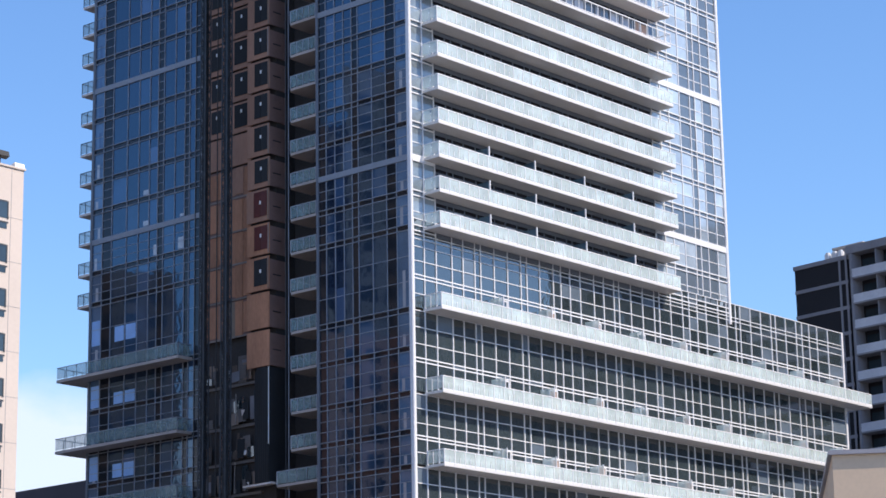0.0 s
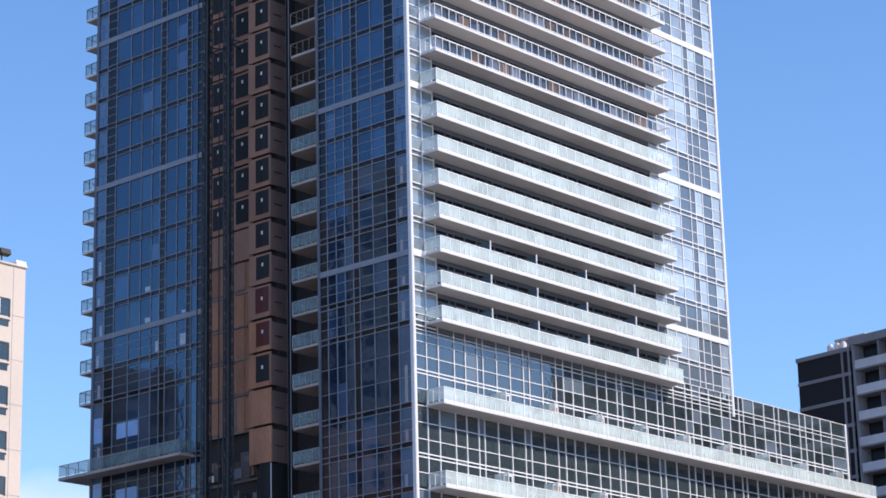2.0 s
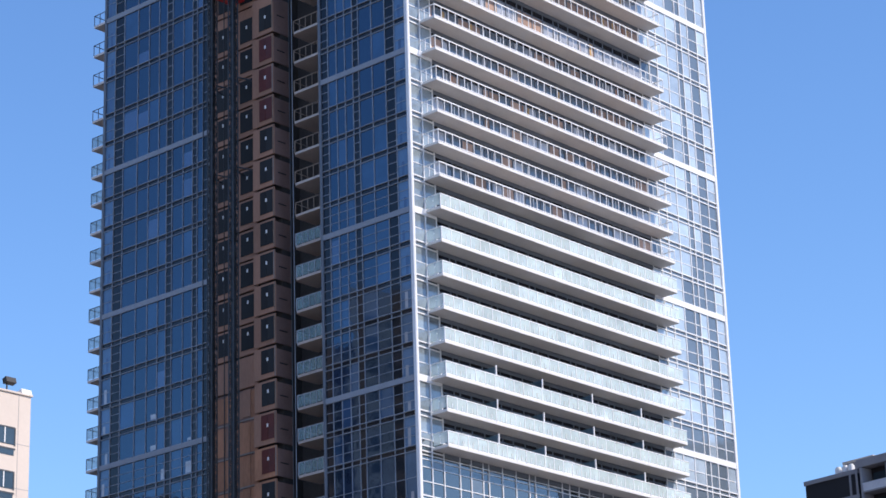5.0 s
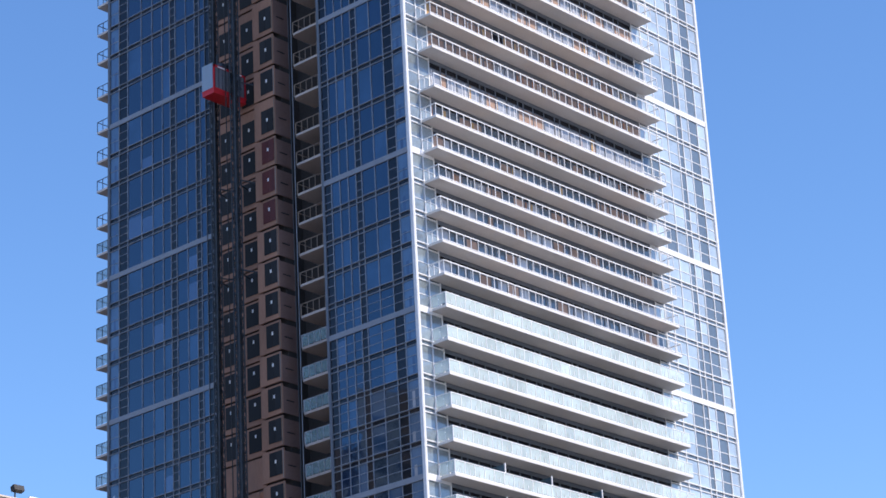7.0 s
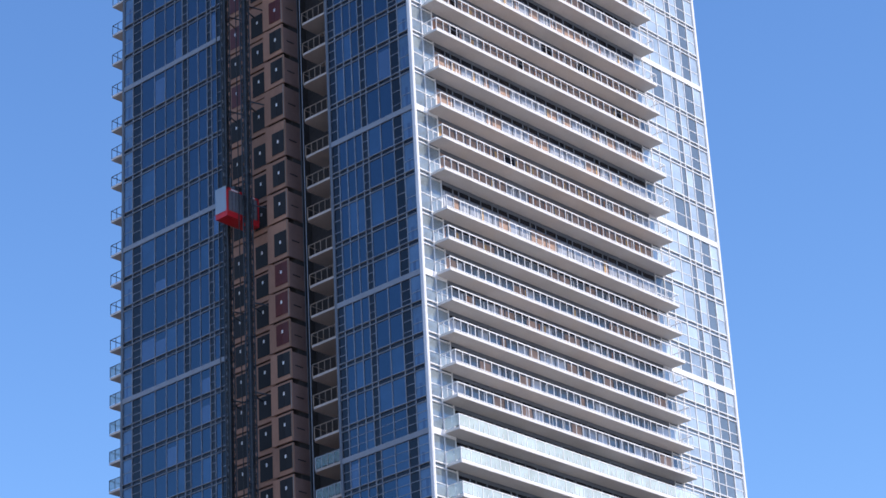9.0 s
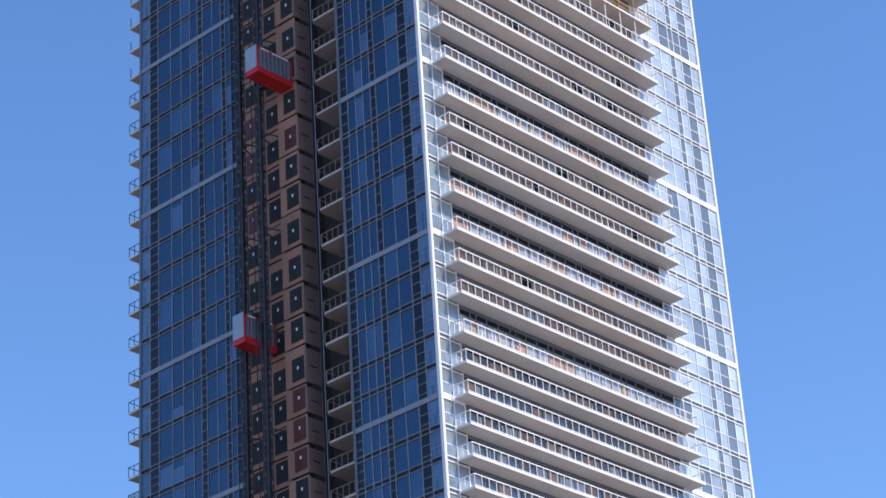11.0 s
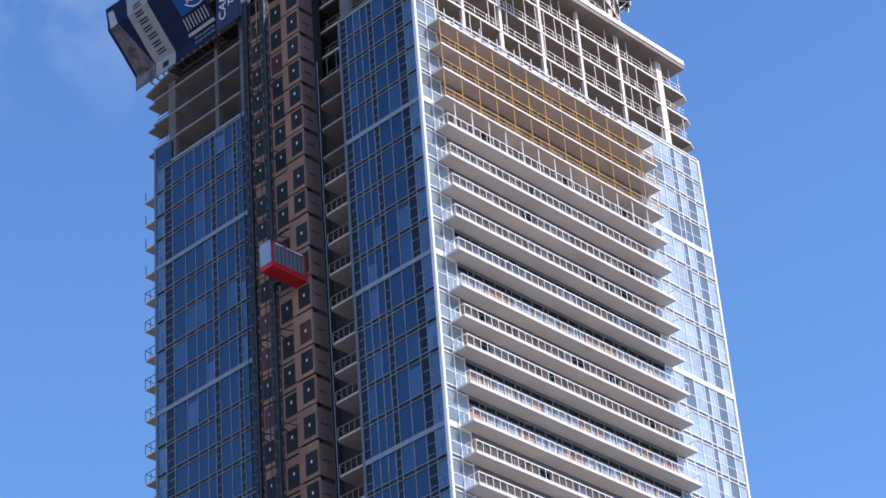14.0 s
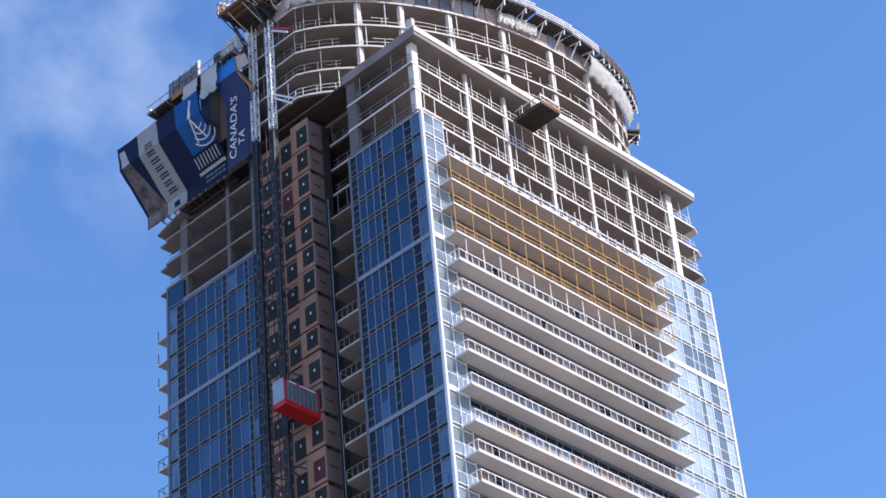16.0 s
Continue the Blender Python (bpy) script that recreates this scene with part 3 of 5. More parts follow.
for k, z in LV[:SLABS_TOP + 1]:
    if k > 26:
        s = Mesh()
        s.prism([(BX0, -BD), (BX1, -BD), (BX1, 0.0), (BX0, 0.0)], z, z + 0.21, SLAB_RAW, CONCRETE)
    else:
        s = balcony_slab(BX0, BX1, -BD, z)
    slab = part("balcony", s, tower, "long concrete balcony with " + ("frosted glass guard" if k < 8 else "white post guard" if k < 27 else "yellow site rails"))
    top = z + 0.23
    if k < 8:
        r = Mesh()
        r.box(BX0, BX1, -BD - 0.02, -BD + 0.06, top + 1.04, top + 1.11, WHITE)
        r.box(BX0 - 0.02, BX0 + 0.06, -BD + 0.06, 0.0, top + 1.04, top + 1.11, WHITE)
        r.box(BX1 - 0.06, BX1 + 0.02, -BD + 0.06, 0.0, top + 1.04, top + 1.11, WHITE)
        r.box(BX0, BX1, -BD, -BD + 0.05, top, top + 0.10, WHITE)
        part("handrail", r, slab)
        n = 27
        w = (BX1 - BX0) / n
        cl = Mesh()
        for i in range(n):
            a = BX0 + (i + 0.5) * w
            cl.box(a - 0.025, a + 0.025, -BD - 0.03, -BD - 0.004, top + 0.12, top + 0.55, WHITE)
        part("guard_trim", cl, slab, "white guard trim", kind="stuff")
        for i in range(n):
            a = BX0 + i * w
            piece("guard_panel", GLASS_GUARD, slab, a + 0.03, a + w - 0.03, -BD + 0.0, -BD + 0.015, top + 0.12, top + 1.03, 0.2)
            piece("post", WHITE, slab, a - 0.03, a + 0.03, -BD - 0.025, -BD + 0.04, top, top + 1.04)
        for x in (BX0, BX1 - 0.015):
            for i in range(2):
                piece("guard_panel", GLASS_GUARD, slab, x, x + 0.015, -BD + 0.1 + i * 0.75, -BD + 0.78 + i * 0.75, top + 0.12, top + 1.03)
    elif k < 27:
        r = Mesh()
        r.box(BX0, BX1, -BD, -BD + 0.06, top + 1.02, top + 1.10, WHITE)
        r.box(BX0, BX0 + 0.06, -BD + 0.06, 0.0, top + 1.02, top + 1.10, WHITE)
        r.box(BX1 - 0.06, BX1, -BD + 0.06, 0.0, top + 1.02, top + 1.10, WHITE)
        r.box(BX0, BX1, -BD + 0.01, -BD + 0.05, top + 0.06, top + 0.11, WHITE)
        part("handrail", r, slab)
        n = 36
        w = (BX1 - BX0 - 0.06) / n
        for i in range(n + 1):
            a = BX0 + i * w
            piece("post", WHITE, slab, a, a + 0.045, -BD, -BD + 0.05, top, top + 1.02)
        for x in (BX0, BX1 - 0.05):
            for y in (-0.55, -1.1):
                piece("post", WHITE, slab, x, x + 0.05, y, y + 0.05, top, top + 1.02)
    elif k < 30:
        nxt = LEVELS[k + 1]
        n = 13
        w = (BX1 - BX0 - 0.3) / n
        for i in range(n + 1):
            a = BX0 + 0.15 + i * w
            piece("site_post", YELLOW, slab, a - 0.028, a + 0.028, -BD + 0.12, -BD + 0.18, top - 0.02, nxt)
        r = Mesh()
        for h, wd in ((1.0, 0.07), (0.5, 0.045)):
            r.box(BX0 + 0.1, BX1 - 0.1, -BD + 0.14, -BD + 0.18, top + h - wd / 2, top + h + wd / 2, YELLOW)
        for i in range(n * 3):
            if rng.random() < 0.4:
                a = BX0 + 0.15 + (i + 0.5) * w / 3
                r.box(a - 0.02, a + 0.02, -BD + 0.145, -BD + 0.175, top, top + 1.0, YELLOW if rng.random() < 0.6 else BOARD)
        part("site_rail", r, slab, "yellow temporary rail")
# pale props between two upper slabs
z0, z1 = LEVELS[26] + 0.23, LEVELS[27]
for i in range(14):
    a = BX0 + 1.4 + i * 2.35
    if a < BX1:
        pr = Mesh()
        pr.bar((a, -BD + 0.25, z0), (a, -BD + 0.25, z1), 0.11, RAIL, 6)
        part("prop", pr, tower, "pale steel prop")
# privacy screens on the low floors
for k in (0, 1, 2):
    for x in (7.9, 13.8, 20.45, 27.3):
        piece("privacy_screen", GLASS_SMOKE, tower, x - 0.02, x + 0.02, -BD + 0.16, -0.05, LEVELS[k] + 0.25, LEVELS[k] + 2.1)
        piece("screen_post", WHITE, tower, x - 0.05, x + 0.05, -BD + 0.06, -BD + 0.16, LEVELS[k] + 0.23, LEVELS[k] + 2.2)

# ---- podium balconies ----
for z in (42.0, 35.4, 29.7, 23.6):
    s = balcony_slab(1.5, 64.8, -1.75, z)
    s.box(62.9, 64.8, 0.0, 8.0, z + 0.03, z + 0.23, SLAB_EDGE)
    slab = part("balcony", s, tower, "long podium terrace with frosted glass guard")
    top = z + 0.23
    r = Mesh()
    r.box(1.5, 64.8, -1.77, -1.69, top + 1.06, top + 1.13, WHITE)
    r.box(1.48, 1.56, -1.69, 0.0, top + 1.06, top + 1.13, WHITE)
    r.box(64.74, 64.82, -1.69, 8.0, top + 1.06, top + 1.13, WHITE)
    r.box(1.5, 64.8, -1.75, -1.70, top, top + 0.12, WHITE)
    part("handrail", r, slab)
    n = 52
    w = 63.3 / n
    cl = Mesh()
    for i in range(n):
        a = 1.5 + (i + 0.5) * w
        cl.box(a - 0.025, a + 0.025, -1.78, -1.754, top + 0.12, top + 0.55, WHITE)
    part("guard_trim", cl, slab, "white guard trim", kind="stuff")
    for i in range(n):
        a = 1.5 + i * w
        piece("guard_panel", GLASS_GUARD, slab, a + 0.03, a + w - 0.03, -1.75, -1.735, top + 0.12, top + 1.05, 0.2)
        piece("post", WHITE, slab, a - 0.03, a + 0.03, -1.775, -1.70, top, top + 1.06)
    for i in range(9):
        x = 9.3 + i * 6.25
        piece("privacy_screen", GLASS_GUARD, slab, x - 0.012, x + 0.012, -1.5, -0.08, top + 0.05, top + 2.0)
        piece("screen_post", WHITE, slab, x - 0.035, x + 0.035, -1.56, -1.5, top, top + 2.05)
        d = x + 1.1
        for box in ((d, d + 0.12, top, top + 2.2), (d + 0.98, d + 1.1, top, top + 2.2), (d + 0.12, d + 0.98, top + 2.08, top + 2.2)):
            piece("door_frame", WHITE, slab, box[0], box[1], -0.14, -0.065, box[2], box[3])
        piece("door", DUSTY if i % 3 else GLASS_POD, slab, d + 0.12, d + 0.98, -0.085, -0.065, top + 0.05, top + 2.08)
    for y in (-1.2, -0.6, -0.06):
        piece("post", WHITE, slab, 1.49, 1.55, y - 0.03, y + 0.03, top, top + 1.06)
    for y in (-1.72, -1.16, -0.57):
        piece("guard_panel", GLASS_GUARD, slab, 1.5, 1.515, y + 0.02, y + 0.5, top + 0.12, top + 1.05)

# ---- far wing: corner balconies at the edge, wrap-round ones at the podium ----
for k, z in LV[:31]:
    s = Mesh()
    s.prism([(0.7, 38.95), (4.2, 38.95), (4.2, 40.75), (0.7, 40.75)], z, z + 0.21, SLAB, CONCRETE)
    slab = part("side_balcony", s, tower, "small concrete side balcony with dark rail")
    top = z + 0.21
    if k < 27:
        r = Mesh()
        r.box(0.7, 4.2, 40.70, 40.75, top + 1.02, top + 1.08, DARK_STEEL)
        r.box(0.7, 0.75, 38.95, 40.70, top + 1.02, top + 1.08, DARK_STEEL)
        for y in (39.15, 39.9, 40.7):
            piece("post", DARK_STEEL, slab, 0.7, 0.75, y, y + 0.05, top, top + 1.02)
        for x in (2.0, 3.0, 4.15):
            piece("post", DARK_STEEL, slab, x, x + 0.05, 40.70, 40.75, top, top + 1.02)
        part("rail", r, slab)
        if k < 14:
            for y in (39.2, 39.97):
                piece("guard_panel", GUARD_GREEN, slab, 0.71, 0.725, y, y + 0.68, top + 0.08, top + 1.0)
    else:
        piece("site_post", DARK_STEEL, slab, 0.75, 0.81, 40.6, 40.66, top, top + 1.2)
for z in (41.75, 35.4, 29.7):
    s = Mesh()
    s.prism([(-1.05, 25.6), (LEFT_X, 25.6), (LEFT_X, 38.85), (3.0, 38.85), (3.0, 41.3), (-1.05, 41.3)], z, z + 0.25, SLAB_RAW)
    slab = part("balcony", s, tower, "wrap-round podium terrace with clear glass guard")
    top = z + 0.25
    r = Mesh()
    r.box(-1.05, -1.0, 25.6, 41.3, top + 1.04, top + 1.10, FRAME_GREY)
    r.box(-1.0, 3.0, 41.25, 41.3, top + 1.04, top + 1.10, FRAME_GREY)
    part("handrail", r, slab)
    for i in range(12):
        a = 25.6 + i * 15.7 / 12
        piece("guard_panel", GUARD_GREEN, slab, -1.04, -1.025, a + 0.03, a + 1.27, top + 0.08, top + 1.03)
        piece("post", FRAME_GREY, slab, -1.0, -0.95, a, a + 0.05, top, top + 1.04)
    for x in (-0.2, 0.8, 1.8):
        piece("post", FRAME_GREY, slab, x, x + 0.05, 41.2, 41.25, top, top + 1.04)
    for a in (-1.0, -0.2):
        piece("guard_panel", GUARD_GREEN, slab, a, a + 0.75, 25.62, 25.635, top + 0.08, top + 1.03)
    piece("end_rail", FRAME_GREY, slab, -1.05, 0.6, 25.6, 25.65, top + 1.04, top + 1.10)

# ---- recess with small balconies ----
for k, z in LOWLV + [(-1, 45.3)] + LV:
    if z > 143:
        continue
    low = z == 29.7
    ye = 15.1 if low else 13.5
    s = Mesh()
    ring = [(0.0, 10.25), (2.8, 10.25), (2.8, ye)] + [(0.45 - 0.45 * math.cos(q), ye - 0.45 + 0.45 * math.sin(q)) for q in (1.57, 1.05, 0.52, 0.0)]
    s.prism(ring, z, z + 0.21, SLAB_RAW if k < 27 else FLOOR)
    slab = part("recess_balcony", s, tower, "small concrete balcony in dark recess")
    top = z + 0.21
    if k < 27:
        rm = FRAME_GREY if k < 8 else TAN_RAIL
        r = Mesh()
        r.box(0.0, 0.05, 10.25, ye - 0.2, top + 1.02, top + 1.09, rm)
        r.box(0.1, 2.6, ye - 0.15, ye - 0.1, top + 1.02, top + 1.09, rm)
        for i in range(5):
            y = 10.35 + i * (ye - 10.65) / 4
            piece("post", rm, slab, 0.0, 0.05, y, y + 0.05, top, top + 1.02)
        for x in (0.1, 0.9, 1.8):
            piece("post", rm, slab, x, x + 0.05, ye - 0.15, ye - 0.1, top, top + 1.02)
        part("rail", r, slab)
    if k < 8:
        w = (ye - 10.55) / 4
        for i in range(4):
            piece("guard_panel", GUARD_GREEN, slab, 0.01, 0.025, 10.3 + i * w, 10.26 + (i + 1) * w, top + 0.08, top + 1.0)
        piece("guard_panel", GUARD_GREEN, slab, 0.2, 2.6, ye - 0.13, ye - 0.115, top + 0.08, top + 1.0)
    if 0 <= k < 27:
        # door in the back wall of the balcony
        piece("door", (DUSTY, GLASS_GREY, PLY_SIDE)[(k * 5) % 3], slab, 3.14, 3.19, 11.0 + 0.3 * (k % 3), 12.3 + 0.3 * (k % 3), top, top + 2.1)
# added sheet: keeps sun out of the recess and makes its top dark
part("recess_roof", Mesh().box(0.3, 3.4, 10.45, 24.6, 157.2, 157.45, DARK_WOOD), tower, "added dark sheet that blocks sun and darkens the recess")
for y in (13.72, 14.05):
    e = Mesh()
    e.bar((0.25, y, 20), (0.25, y, 144.5), 0.075, BAND if y < 14 else DARK_STEEL, 8)
    part("pipe", e, tower, "thin riser pipe in recess")

# ---- hoist bay closed with brown boards ----
BAY_TOP = 156.25
# near-black block, painted for the unlit depth of the bay
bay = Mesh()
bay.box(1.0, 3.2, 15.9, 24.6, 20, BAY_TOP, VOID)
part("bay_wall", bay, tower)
# heights of the window centres, set row by row to fit the camera's view
BAY_WIN = [50.9, 53.74, 56.69, 59.46, 62.34, 65.17, 68.0, 70.85, 73.7, 76.56, 79.43, 82.35, 85.15, 88.05, 90.95, 94.76, 97.85, 101.0, 104.75, 108.45,
           111.55, 114.72, 118.6, 122.25, 125.6, 129.36, 132.2, 136.09, 139.28, 142.1, 144.94, 148.0, 151.15, 154.29]
bay_levels = [39.7, 42.9, 46.1] + [c - 1.77 for c in BAY_WIN] + [BAY_TOP]
for i, (z, zn) in enumerate(zip(bay_levels[:-1], bay_levels[1:])):
    c = z + 1.77
    h0, h1 = c - 1.2, min(c + 1.0, zn - 0.25)
    # nearest column with its side return
    s = Mesh()
    j = rng.uniform(-0.05, 0.05)
    s.box(0.0 + j, 0.14 + j, 15.8, 18.35, z + 0.16, zn - 0.05, PLY if z > 50 else PLY_RAW)
    # side return darkened in colour against the front of the same panel
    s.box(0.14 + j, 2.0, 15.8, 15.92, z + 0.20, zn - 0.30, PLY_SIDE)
    s.box(0.5, 1.4, 15.74, 15.8, (z + zn) / 2 - 0.1, (z + zn) / 2 - 0.02, BUCK)
    panel = part("wall_panel", s, tower, "brown sheathing panel with covered window")
    if z > 45:
        red = i - 3 in (0, 1, 11, 12, 13, 21)
        wc = BUCK_RED if red else BUCK
        piece("window", wc, panel, -0.06 + j, 0.0 + j, 15.95, 16.68, h0, h1)
        piece("window", wc, panel, -0.06 + j, 0.0 + j, 16.72, 17.45, h0, h1)
        piece("flashing", TAN_RAIL if i % 3 else RAIL_SHADE, panel, -0.03 + j, 0.0 + j, 15.8, 15.88, z + 0.2, zn - 0.1)
        piece("sticker", PAPER, panel, -0.075 + j, -0.06 + j, 16.6, 16.79, c - 0.15, c + 0.15)
    # two columns behind the masts
    if z < 41:
        continue
    for y0, y1, wy0, wy1, zlow in ((18.55, 21.35, 18.85, 20.55, 60.5), (21.5, 24.5, 22.0, 23.4, 58.0)):
        s = Mesh()
        if z > 57:
            s.box(LEFT_X + j, LEFT_X + 0.14 + j, y0, y1, z + 0.12, zn - 0.06, PLY)
        else:
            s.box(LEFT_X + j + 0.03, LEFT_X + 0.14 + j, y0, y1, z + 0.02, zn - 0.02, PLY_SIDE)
        panel = part("wall_panel", s, tower, "brown sheathing panel with covered window" if z > 57 else "raw orange-brown boards over open bay")
        if z <= 57:
            w = (y1 - y0) / 3
            for b in range(3):
                piece("board", rng.choice((PLY_RAW, PLY_RAW, PLY, TAN_RAIL)), panel, LEFT_X + j - 0.03 * (b % 2), LEFT_X + j + 0.03, y0 + b * w + 0.02, y0 + (b + 1) * w - 0.02, z + rng.uniform(0.05, 0.4), zn - rng.uniform(0.02, 0.25), 0.5)
            piece("batten", FLOOR, panel, LEFT_X - 0.10, LEFT_X - 0.03, y0, y1, z - 0.02, z + 0.12, 0.4)
        if z > zlow:
            red = i - 3 in ((31,) if y0 < 20 else (19, 21, 22))
            piece("window", BUCK_RED if red else BUCK, panel, LEFT_X - 0.05 + j, LEFT_X + j, wy0, wy1, h0, h1)
            piece("sticker", PAPER, panel, LEFT_X - 0.065 + j, LEFT_X - 0.05 + j, (wy0 + wy1) / 2 - 0.08, (wy0 + wy1) / 2 + 0.11, c + 0.05, c + 0.35)

# black wrap on the lowest boards, with a pale corner strip and a ledge
s = Mesh()
s.box(0.0, 2.2, 15.8, 17.15, 30.3, 39.75, BUCK)
s.box(0.02, 0.5, 17.15, 17.4, 30.3, 39.5, BUCK)
wrap = part("cover_sheet", s, tower, "black building wrap")
piece("corner_strip", PAPER, wrap, -0.03, 0.03, 15.76, 15.82, 33.4, 39.75)
piece("ledge", CONCRETE, wrap, -0.15, 0.4, 15.3, 18.6, 30.05, 30.22, 0.6)
for b in range(5):
    piece("crease", BLACK, wrap, -0.02, 0.0, 15.95 + 0.24 * b, 15.99 + 0.24 * b, 30.4, 39.6, 0.4)
# open bay below the boards: floor edges, studs and loose sheets in the dark
for z in (20.6, 23.6, 26.6, 29.7, 32.4, 35.4, 38.9):
    piece("floor_edge", CONC_DARK, tower, 0.75, 1.0, 17.4, 24.6, z - 0.12, z + 0.12)
    for b in range(16):
        y = 17.4 + rng.random() * 6.4
        h = rng.uniform(0.5, 2.4)
        zz = z + rng.uniform(0.12, 0.5)
        m = rng.choice((PLY_SIDE, BUCK, BUCK, CONC_DARK, CORE, DARK_WOOD, DARK_WOOD, GLASS_POD, MESH))
        piece("loose_sheet", m, tower, 0.5 + 0.02 * b, 0.53 + 0.02 * b, y, y + rng.uniform(0.3, 1.1), zz, min(zz + h, z + 2.6), 3.5)
    for b in range(3):
        y = 17.8 + rng.random() * 6.2
        piece("stud", rng.choice((RAIL_SHADE, DARK_STEEL, DARK_STEEL)), tower, 0.4, 0.45, y, y + 0.06, z + 0.12, z + 2.7, 1.2)
    y = 18.0 + rng.random() * 5.5
    piece("loose_sheet", rng.choice((PAPER, CONCRETE)), tower, 0.52, 0.55, y, y + rng.uniform(0.15, 0.4), z + 0.5, z + rng.uniform(0.8, 1.3), 12.0)

# ---- bare concrete floors above the glass ----
CF = [144.4, 147.6, 150.8, 154.0]
TOPZ0, TOPZ1 = 156.8, 157.9


def edge_rails(parent, pts, z, step=1.6, h=1.0, tall=0.0, m=RAIL):
    """Temporary rails along a line of points at floor z: posts, two rails, and some tall props."""
    for a, b2 in zip(pts[:-1], pts[1:]):
        a, b2 = Vector(a), Vector(b2)
        length = (b2 - a).length
        n = max(1, round(length / step))
        for i in range(n):
            p = a + (b2 - a) * (i + rng.uniform(-0.2, 0.2) + 0.5) / n
            piece("post", m, parent, p.x - 0.025, p.x + 0.025, p.y - 0.025, p.y + 0.025, z, z + h, 1.0)
            if tall and rng.random() < 0.5:
                q = p + (b2 - a).normalized() * 0.4
                piece("prop", m, parent, q.x - 0.035, q.x + 0.035, q.y - 0.035, q.y + 0.035, z, z + tall, 0.8)
    for hh in (h, h * 0.5):
        for a, b2 in zip(pts[:-1], pts[1:]):
            if len(pts) < 4 or rng.random() < 0.85:
                r = Mesh().bar((*a, z + hh + rng.uniform(-0.05, 0.05)), (*b2, z + hh + rng.uniform(-0.05, 0.05)), 0.05, m)
                part("site_rail", r, parent)


IN_Y, IN_X = 0.9, 0.25
for i, z in enumerate(CF):
    s = Mesh()
    xe = 44.3 if i else 43.2
    # soffits and the whole wing slab take the shaded copy of the concrete
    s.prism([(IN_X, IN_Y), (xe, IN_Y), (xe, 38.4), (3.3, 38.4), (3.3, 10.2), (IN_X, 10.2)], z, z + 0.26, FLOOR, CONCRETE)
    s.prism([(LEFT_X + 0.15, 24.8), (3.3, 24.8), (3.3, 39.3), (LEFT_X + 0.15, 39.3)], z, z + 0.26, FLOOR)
    slab = part("floor_slab", s, tower, "bare concrete floor slab with temporary rails")
    zz = z + 0.26
    # dark sheet that paints in the shade under the slab by the recess
    part("soffit_form", Mesh().box(3.5, 8.1, 10.5, 24.5, z - 0.06, z - 0.004, DARK_WOOD), slab, "dark sheet standing in for shade under slab")
    if z > 147:
        # rails on the shaded side get darker materials in place of shade
        edge_rails(slab, [(IN_X + 0.1, 10.0), (IN_X + 0.1, IN_Y + 0.1)], zz, 2.2, tall=(CF + [TOPZ0])[i + 1] - zz, m=RAIL_SHADE)
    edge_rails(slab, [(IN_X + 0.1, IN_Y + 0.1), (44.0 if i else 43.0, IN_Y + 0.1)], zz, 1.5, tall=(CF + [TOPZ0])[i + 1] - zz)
    edge_rails(slab, [(3.45, 10.6), (3.45, 15.7)], zz, 1.3, tall=(CF + [TOPZ0])[i + 1] - zz, m=RAIL_SHADE)
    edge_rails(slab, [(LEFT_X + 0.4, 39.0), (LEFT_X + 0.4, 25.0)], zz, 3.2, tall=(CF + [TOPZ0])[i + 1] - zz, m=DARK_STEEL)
    if i:
        q = Mesh()
        q.box(LEFT_X + 0.5, 3.0, 39.3, 40.6, z, z + 0.2, FLOOR)
        part("slab_nib", q, slab)
        q = Mesh()
        q.prism([(44.3, IN_Y), (45.3, IN_Y + 0.4), (45.3, 9.0), (44.3, 9.0)], z, z + 0.22, CONCRETE)
        part("slab_nib", q, slab)
for x, wx in ((0.5, 1.0), (8.1, 0.5), (13.8, 0.5), (20.2, 0.5), (26.5, 0.5), (33.1, 0.5), (39.8, 1.2)):
    q = Mesh()
    q.box(x, x + wx * 0.8, IN_Y + 0.03, IN_Y + (0.75 if wx > 0.9 else 0.36), 143.0, TOPZ0, CONCRETE)
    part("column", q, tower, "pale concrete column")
# columns of the shaded side, with the shade put into their colour
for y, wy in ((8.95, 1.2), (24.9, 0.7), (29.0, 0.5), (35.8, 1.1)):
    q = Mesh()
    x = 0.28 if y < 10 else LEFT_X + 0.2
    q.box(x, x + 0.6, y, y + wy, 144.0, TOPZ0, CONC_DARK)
    part("column", q, tower, "concrete column in a shade-dark colour")
q = Mesh()
# body of the slab in the shaded copy of the concrete
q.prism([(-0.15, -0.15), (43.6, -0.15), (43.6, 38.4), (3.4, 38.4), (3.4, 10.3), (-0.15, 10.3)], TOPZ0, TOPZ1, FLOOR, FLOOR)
q.box(-0.15, 43.6, -0.16, 0.25, TOPZ1 + 0.004, TOPZ1 + 0.12, SLAB_EDGE)
q.box(-0.17, 43.6, -0.25, -0.15, TOPZ0 + 0.50, TOPZ1, SLAB_EDGE)
part("roof_slab", q, tower, "deep pale concrete transfer slab")
q = Mesh()
q.box(1.1, 1.5, 1.1, 1.9, TOPZ1, TOPZ1 + 2.6, CONCRETE)
part("column", q, tower, "pale concrete column")
# starter strip of white panels over the top balcony
q = Mesh()
for z in (141.85, 142.75, 143.05, 143.85, 144.3):
    q.box(2.95, 33.2, -0.07, 0.0, z - 0.035, z + 0.035, WHITE)
starter = part("starter_frame", q, tower, "white unglazed curtain wall frame")
